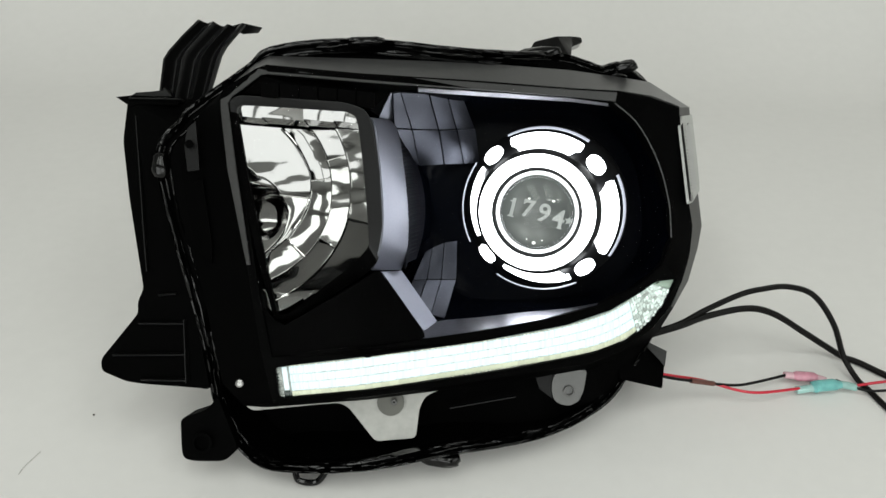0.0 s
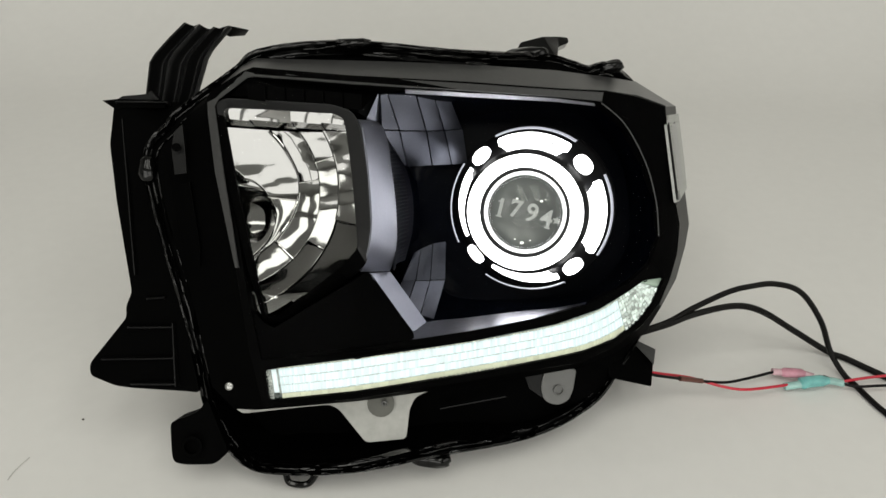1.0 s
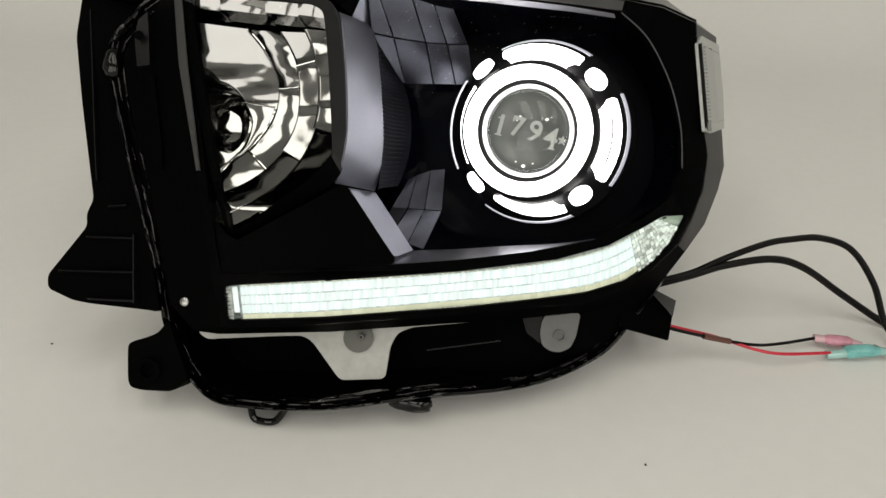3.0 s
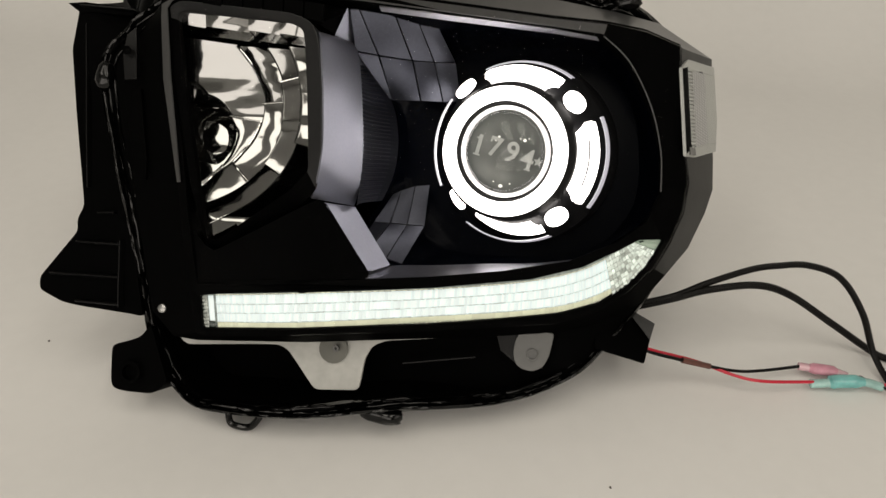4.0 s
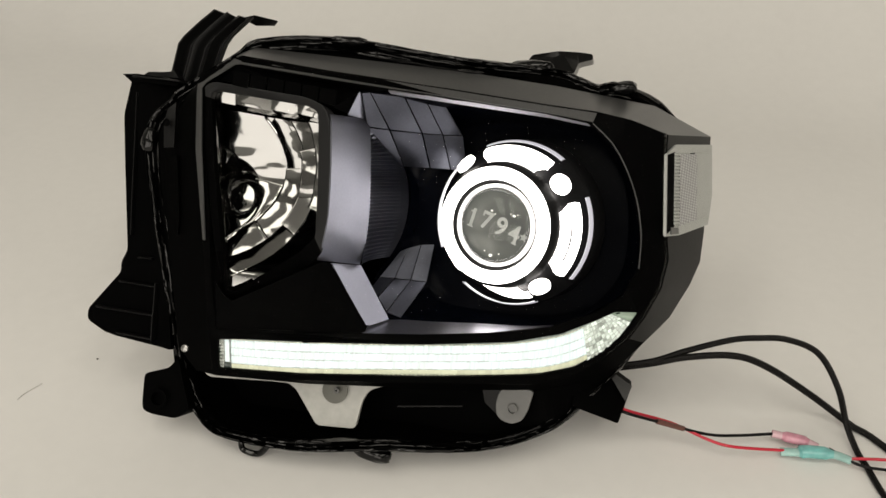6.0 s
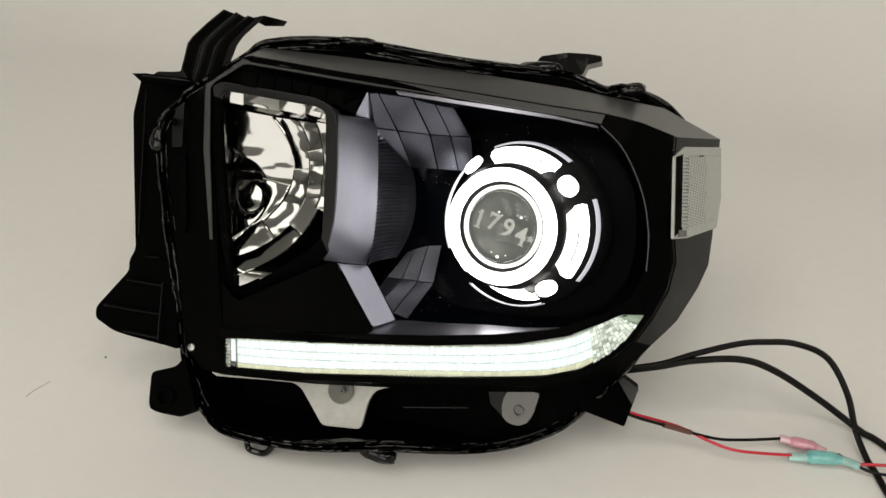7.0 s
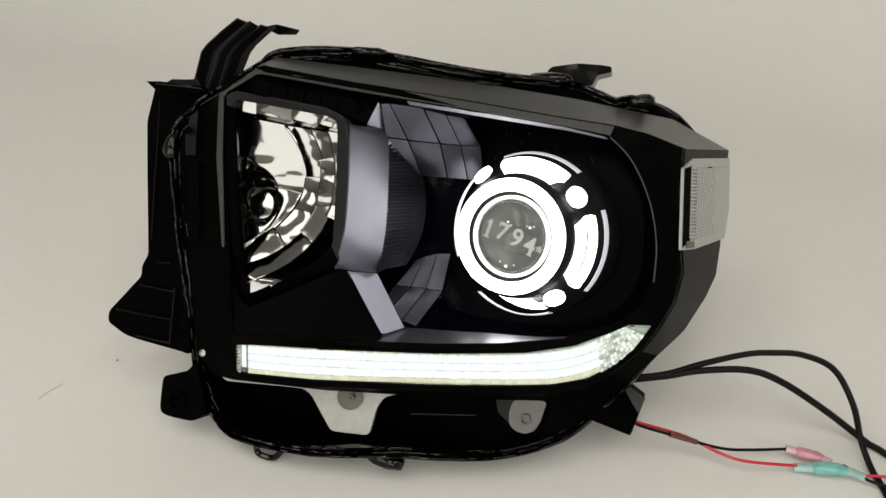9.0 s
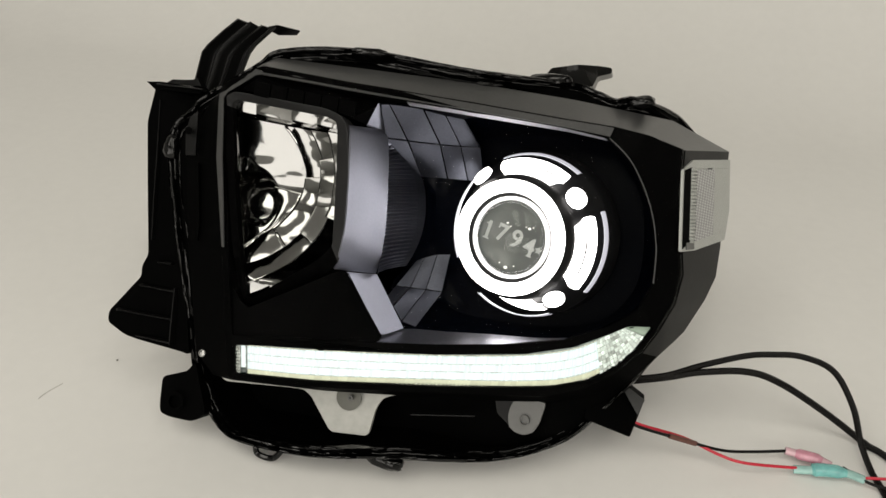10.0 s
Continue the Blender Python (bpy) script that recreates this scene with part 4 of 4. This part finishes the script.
    disc("lug_ring", spots[5] - BACK * 0.001, 0.0085, 0.0015, MATTE, "", hole=0.006)
    part("side_facet", bmesh_of(lambda bm: slab(bm, pts([(-188, 646, 97), (-194, 645, 91), (-196, 645, 78), (-194, 646, 59), (-185, 646, 60), (-186, 645, 80)]), BACK * 0.003)), SATIN, lamp, "dark grey side facet")
    disc("facet_hole", spots[4] - BACK * 0.0005, 0.0032, 0.0006, MATTE, "black hole plug")
    def bracket(bm):
        left, right = pts([(-240, 720, 116), (-238, 720, 135), (-235, 720, 160), (-231, 721, 167), (-220, 724, 181), (-208, 728, 195)]), pts([(-200, 718, 118), (-192, 718, 144), (-186, 716, 162), (-182, 717, 170), (-175, 720, 180), (-168, 724, 190)])
        cols = []
        for k in range(37):
            u = k / 36
            wave = 0.5 - 0.5 * math.cos(2 * math.pi * 3 * min(u * 1.06, 1.0))
            cols.append([a.lerp(b, u) + Vector((0, 0.009 * wave ** 0.6 - 0.003 * (1 if u < 0.04 else 0), 0.001 * math.sin(9 * u))) for a, b in zip(left, right)])
        loft(bm, cols, closed=False)
    part("upper_bracket", bmesh_of(bracket), RIBBED, lamp, "ribbed black upper bracket", thick=0.0025, shade=50)
    part("bracket_hook", bmesh_of(lambda bm: slab(bm, pts([(-185, 732, 191), (-174, 738, 196), (-162, 760, 198), (-166, 762, 194), (-175, 742, 188)]), BACK * 0.003)), RIBBED, lamp)
    part("upper_hook", bmesh_of(lambda bm: slab(bm, rounded(pts([(77, 765, 176), (82, 768, 187), (104, 780, 195), (121, 800, 200), (132, 812, 202), (133, 812, 197), (121, 800, 190), (119, 790, 178)]), 0.003), BACK * 0.02)), GLOSS, lamp, "glossy black upper hook", bevel=0.002)
    part("rear_bracket", bmesh_of(lambda bm: slab(bm, pts([(157, 762, -101), (190, 792, -86), (206, 786, -94), (198, 767, -126), (157, 758, -116)]), BACK * 0.03)), MATTE, lamp, "black rear bracket", bevel=0.0015)
    # chamfer of the black bracket, coloured pale as its lit face
    part("lit_bracket_facet", bmesh_of(lambda bm: slab(bm, pts([(187, 787.5, -89), (190, 790.5, -86), (206, 785.5, -94), (202, 777, -107), (198, 777.5, -102)]), Vector((0, -0.0022, 0)))), BEVEL, lamp, "chamfer of the rear bracket, greyed for the light on it")
    tab = smooth(pts([(-125, 714, -179), (-123, 714, -191), (-119, 714, -195), (-108, 714, -196), (-102, 714, -192), (-95, 714, -180)]), closed=False, sub=5)
    part("bottom_clip", bmesh_of(lambda bm: tube(bm, tab, 0.0028, 8)), GLOSS, lamp, "glossy black clip loop")


build_details()


def build_cover():
    rim = straight(FRONT, 4)
    mid = sum(rim, Vector()) / len(rim)
    loops = []
    for f, out in ((1.0, 0.003), (0.996, 0.008), (0.988, 0.014), (0.975, 0.018), (0.95, 0.0195), (0.92, 0.020)):
        row = []
        for p in rim:
            q = mid + (p - mid) * f
            k = min(max((q.x + BASE.x + 0.17) / 0.11, 0.15), 1.0)
            row.append(q - BACK * (0.003 + (out - 0.003) * k))
        loops.append(row)
    bm = bmesh.new()
    rows = loft(bm, loops)
    last = rows[-1]
    bmesh.ops.triangle_fill(bm, edges=[bm.edges.get((last[i], last[(i + 1) % len(last)])) for i in range(len(last))], use_beauty=True)
    ob = part("clear_cover", bm, COVER, lamp, "clear polycarbonate cover", shade=180)
    ob.visible_shadow = False


build_cover()


def build_bumps():
    """Moulded clip bumps along the rim."""
    for (x, y, z), sx, sz, tilt in (((-64, 694, 168), 0.018, 0.0045, -3), ((-2, 714, -176), 0.017, 0.007, 5), ((-222, 672, 66), 0.007, 0.012, 0), ((163, 775, 165), 0.014, 0.006, -12), ((85, 752, 172), 0.02, 0.006, -6), ((160, 775, -105), 0.012, 0.010, 35)):
        bm = bmesh.new()
        bmesh.ops.create_icosphere(bm, subdivisions=3, radius=1.0)
        for v in bm.verts:
            d = v.co.copy()
            k = 1 + 0.18 * noise.noise(d * 2.3 + Vector((x, y, z)))
            v.co = Vector((math.copysign(abs(d.x) ** 0.7, d.x) * sx * k, d.y * 0.009 * k, math.copysign(abs(d.z) ** 0.8, d.z) * sz * k))
        bm.transform(Matrix.Translation(P(x, y, z)) @ pose(0, 0, 0, 0, tilt, 0))
        part("rim_clip", bm, GLOSS, lamp, "glossy black moulded clip", shade=70)


build_bumps()

# ---- cables ----


def W(rows):
    return [BODY @ Vector((x / 1000, y / 1000, z / 1000)) for x, y, z in rows]


def connector(rows, radii, mat, pale, label):
    p = smooth(W(rows), closed=False, sub=12)
    base = p[0].copy()
    rr = [radii[0] + (radii[1] - radii[0]) * min(1.0, max(0.0, 14.0 * (min(i / (len(p) - 1), 1 - i / (len(p) - 1)) - 0.26))) for i in range(len(p))]
    low = [Vector((a.x, a.y, max(a.z, r + 0.0005))) for a, r in zip(p, rr)]
    rows_ = []
    for i, a in enumerate(low):
        d = (low[min(i + 1, len(low) - 1)] - low[max(i - 1, 0)]).normalized()
        e = d.cross(Vector((0, 0, 1))).normalized()
        f = e.cross(d)
        rows_.append([a - base + (e * math.cos(t) + f * math.sin(t) * 0.8) * rr[i] for t in (2 * math.pi * k / 14 for k in range(14))])
    cut = [0, int(len(rows_) * 0.27), int(len(rows_) * 0.74), len(rows_) - 1]
    ob = part("butt_connector", bmesh_of(lambda bm: loft(bm, rows_[cut[1]:cut[2] + 1], cap=True)), mat, None)
    for i, j in ((cut[0], cut[1]), (cut[2], cut[3])):
        part("flared_end", bmesh_of(lambda bm: loft(bm, rows_[i:j + 1], cap=True)), pale, ob, "paler see-through end")
    ob.location = base
    return tagged(ob, label, "connector", "crimp connectors on the wires")


def braided(bm, p, r):
    """A tube with a woven surface."""
    line, left = [], 0.0
    for a, b in zip(p, p[1:]):
        d = (b - a).length
        while left < d:
            line.append(a.lerp(b, left / d))
            left += 0.0007
        left -= d
    rows = []
    for i, a in enumerate(line):
        d = (line[min(i + 3, len(line) - 1)] - line[max(i - 3, 0)]).normalized()
        e = d.cross(Vector((0, 0, 1))).normalized()
        f = e.cross(d)
        rows.append([a + (e * math.cos(t) + f * math.sin(t)) * r * (1 + 0.13 * math.sin(4 * t + 1.05 * i) * math.sin(4 * t - 1.05 * i)) for t in (2 * math.pi * k / 16 for k in range(16))])
    loft(bm, rows, cap=True)


def run(name, rows, r, mat, label, category, flat=False):
    p = smooth(W(rows), closed=False, sub=8)
    p = [Vector((a.x, a.y, r + 0.0001 if flat else max(a.z, r + 0.0005))) for a in p]
    base = p[0].copy()
    q = [a - base for a in p]
    ob = part(name, bmesh_of(lambda bm: braided(bm, q, r) if mat is SLEEVE else tube(bm, q, r, 10)), mat, None)
    ob.location = base
    return tagged(ob, label, category)


run("cable", [(192, 800, -80), (222, 802, -71), (251, 812, -58), (288, 824, -44), (312, 830, -39), (338, 834, -37), (367, 842, -46), (388, 845, -75), (402, 852, -110), (415, 838, -137), (427, 804, -157), (450, 765, -181), (490, 728, -204)], 0.0027, SLEEVE, "black braided cable looping up beside the headlight", "cable")
run("cable", [(193, 806, -82), (222, 802, -73), (250, 808, -64), (290, 815, -57), (321, 826, -63), (368, 862, -86), (413, 874, -112), (441, 855, -126), (486, 815, -150), (530, 780, -172)], 0.0030, SLEEVE, "black braided cable running low from the headlight", "cable")
run("wire", [(191, 792, -113), (203, 778, -117), (242, 800, -125), (278, 812, -130), (305, 826, -129), (336, 836, -124)], 0.0014, BLKW, "thin black wire running into a pink connector", "wire")
run("wire", [(191, 793, -111), (203, 780, -115), (244, 806, -124), (276, 806, -133), (300, 806, -136), (345, 824, -135)], 0.0014, REDW, "thin red wire running into a teal connector", "wire")
run("wire", [(384, 832, -128), (409, 826, -137), (436, 825, -137), (480, 825, -136)], 0.0014, BLKW, "thin black wire leaving the connector", "wire")
run("wire", [(399, 830, -134), (429, 832, -130), (484, 832, -125)], 0.0014, REDW, "thin red wire leaving the connector", "wire")
connector([(336, 838, -124), (348, 838, -125), (364, 836, -126), (375, 834, -129)], (0.0040, 0.0056), PINK, PALEPINK, "translucent pink crimp connector on the wires")
connector([(343, 826, -137), (357, 826, -135), (366, 827, -133), (387, 828, -132), (402, 830, -135)], (0.0043, 0.0066), TEAL, PALETEAL, "translucent teal crimp connector on the wires")

shrink = smooth(W([(203, 778, -117), (242, 800, -125), (278, 812, -130), (305, 826, -129), (336, 836, -124)]), closed=False, sub=8)[6:12]
ob = part("heat_shrink", bmesh_of(lambda bm: tube(bm, [p - shrink[0] for p in shrink], 0.0025, 10)), BROWN, None)
ob.location = shrink[0]
tagged(ob, "brown heat shrink sleeve round the wires", "sleeve")

# ---- crumbs on the sheet ----
for x, y, z in [(-321, 774, -138), (-214, 740, -142), (174, 690, -182)]:
    q = BODY @ Vector((x / 1000, y / 1000, z / 1000))
    bm = bmesh.new()
    bmesh.ops.create_icosphere(bm, subdivisions=1, radius=0.0011)
    for v in bm.verts:
        v.co *= 1 + 0.5 * noise.noise(v.co * 900 + q)
        v.co.z *= 0.5
    ob = part("crumb", bm, DUST, None)
    ob.location = (q.x, q.y, 0.0005)
    tagged(ob, "tiny dark crumb on the white sheet", "crumb", "crumbs on the sheet")

run("thread", [(-359, 716, -184), (-358, 722, -179), (-355, 729, -174), (-351, 737, -168)], 0.0004, FLUFF, "short grey thread lying on the white sheet", "thread", flat=True)
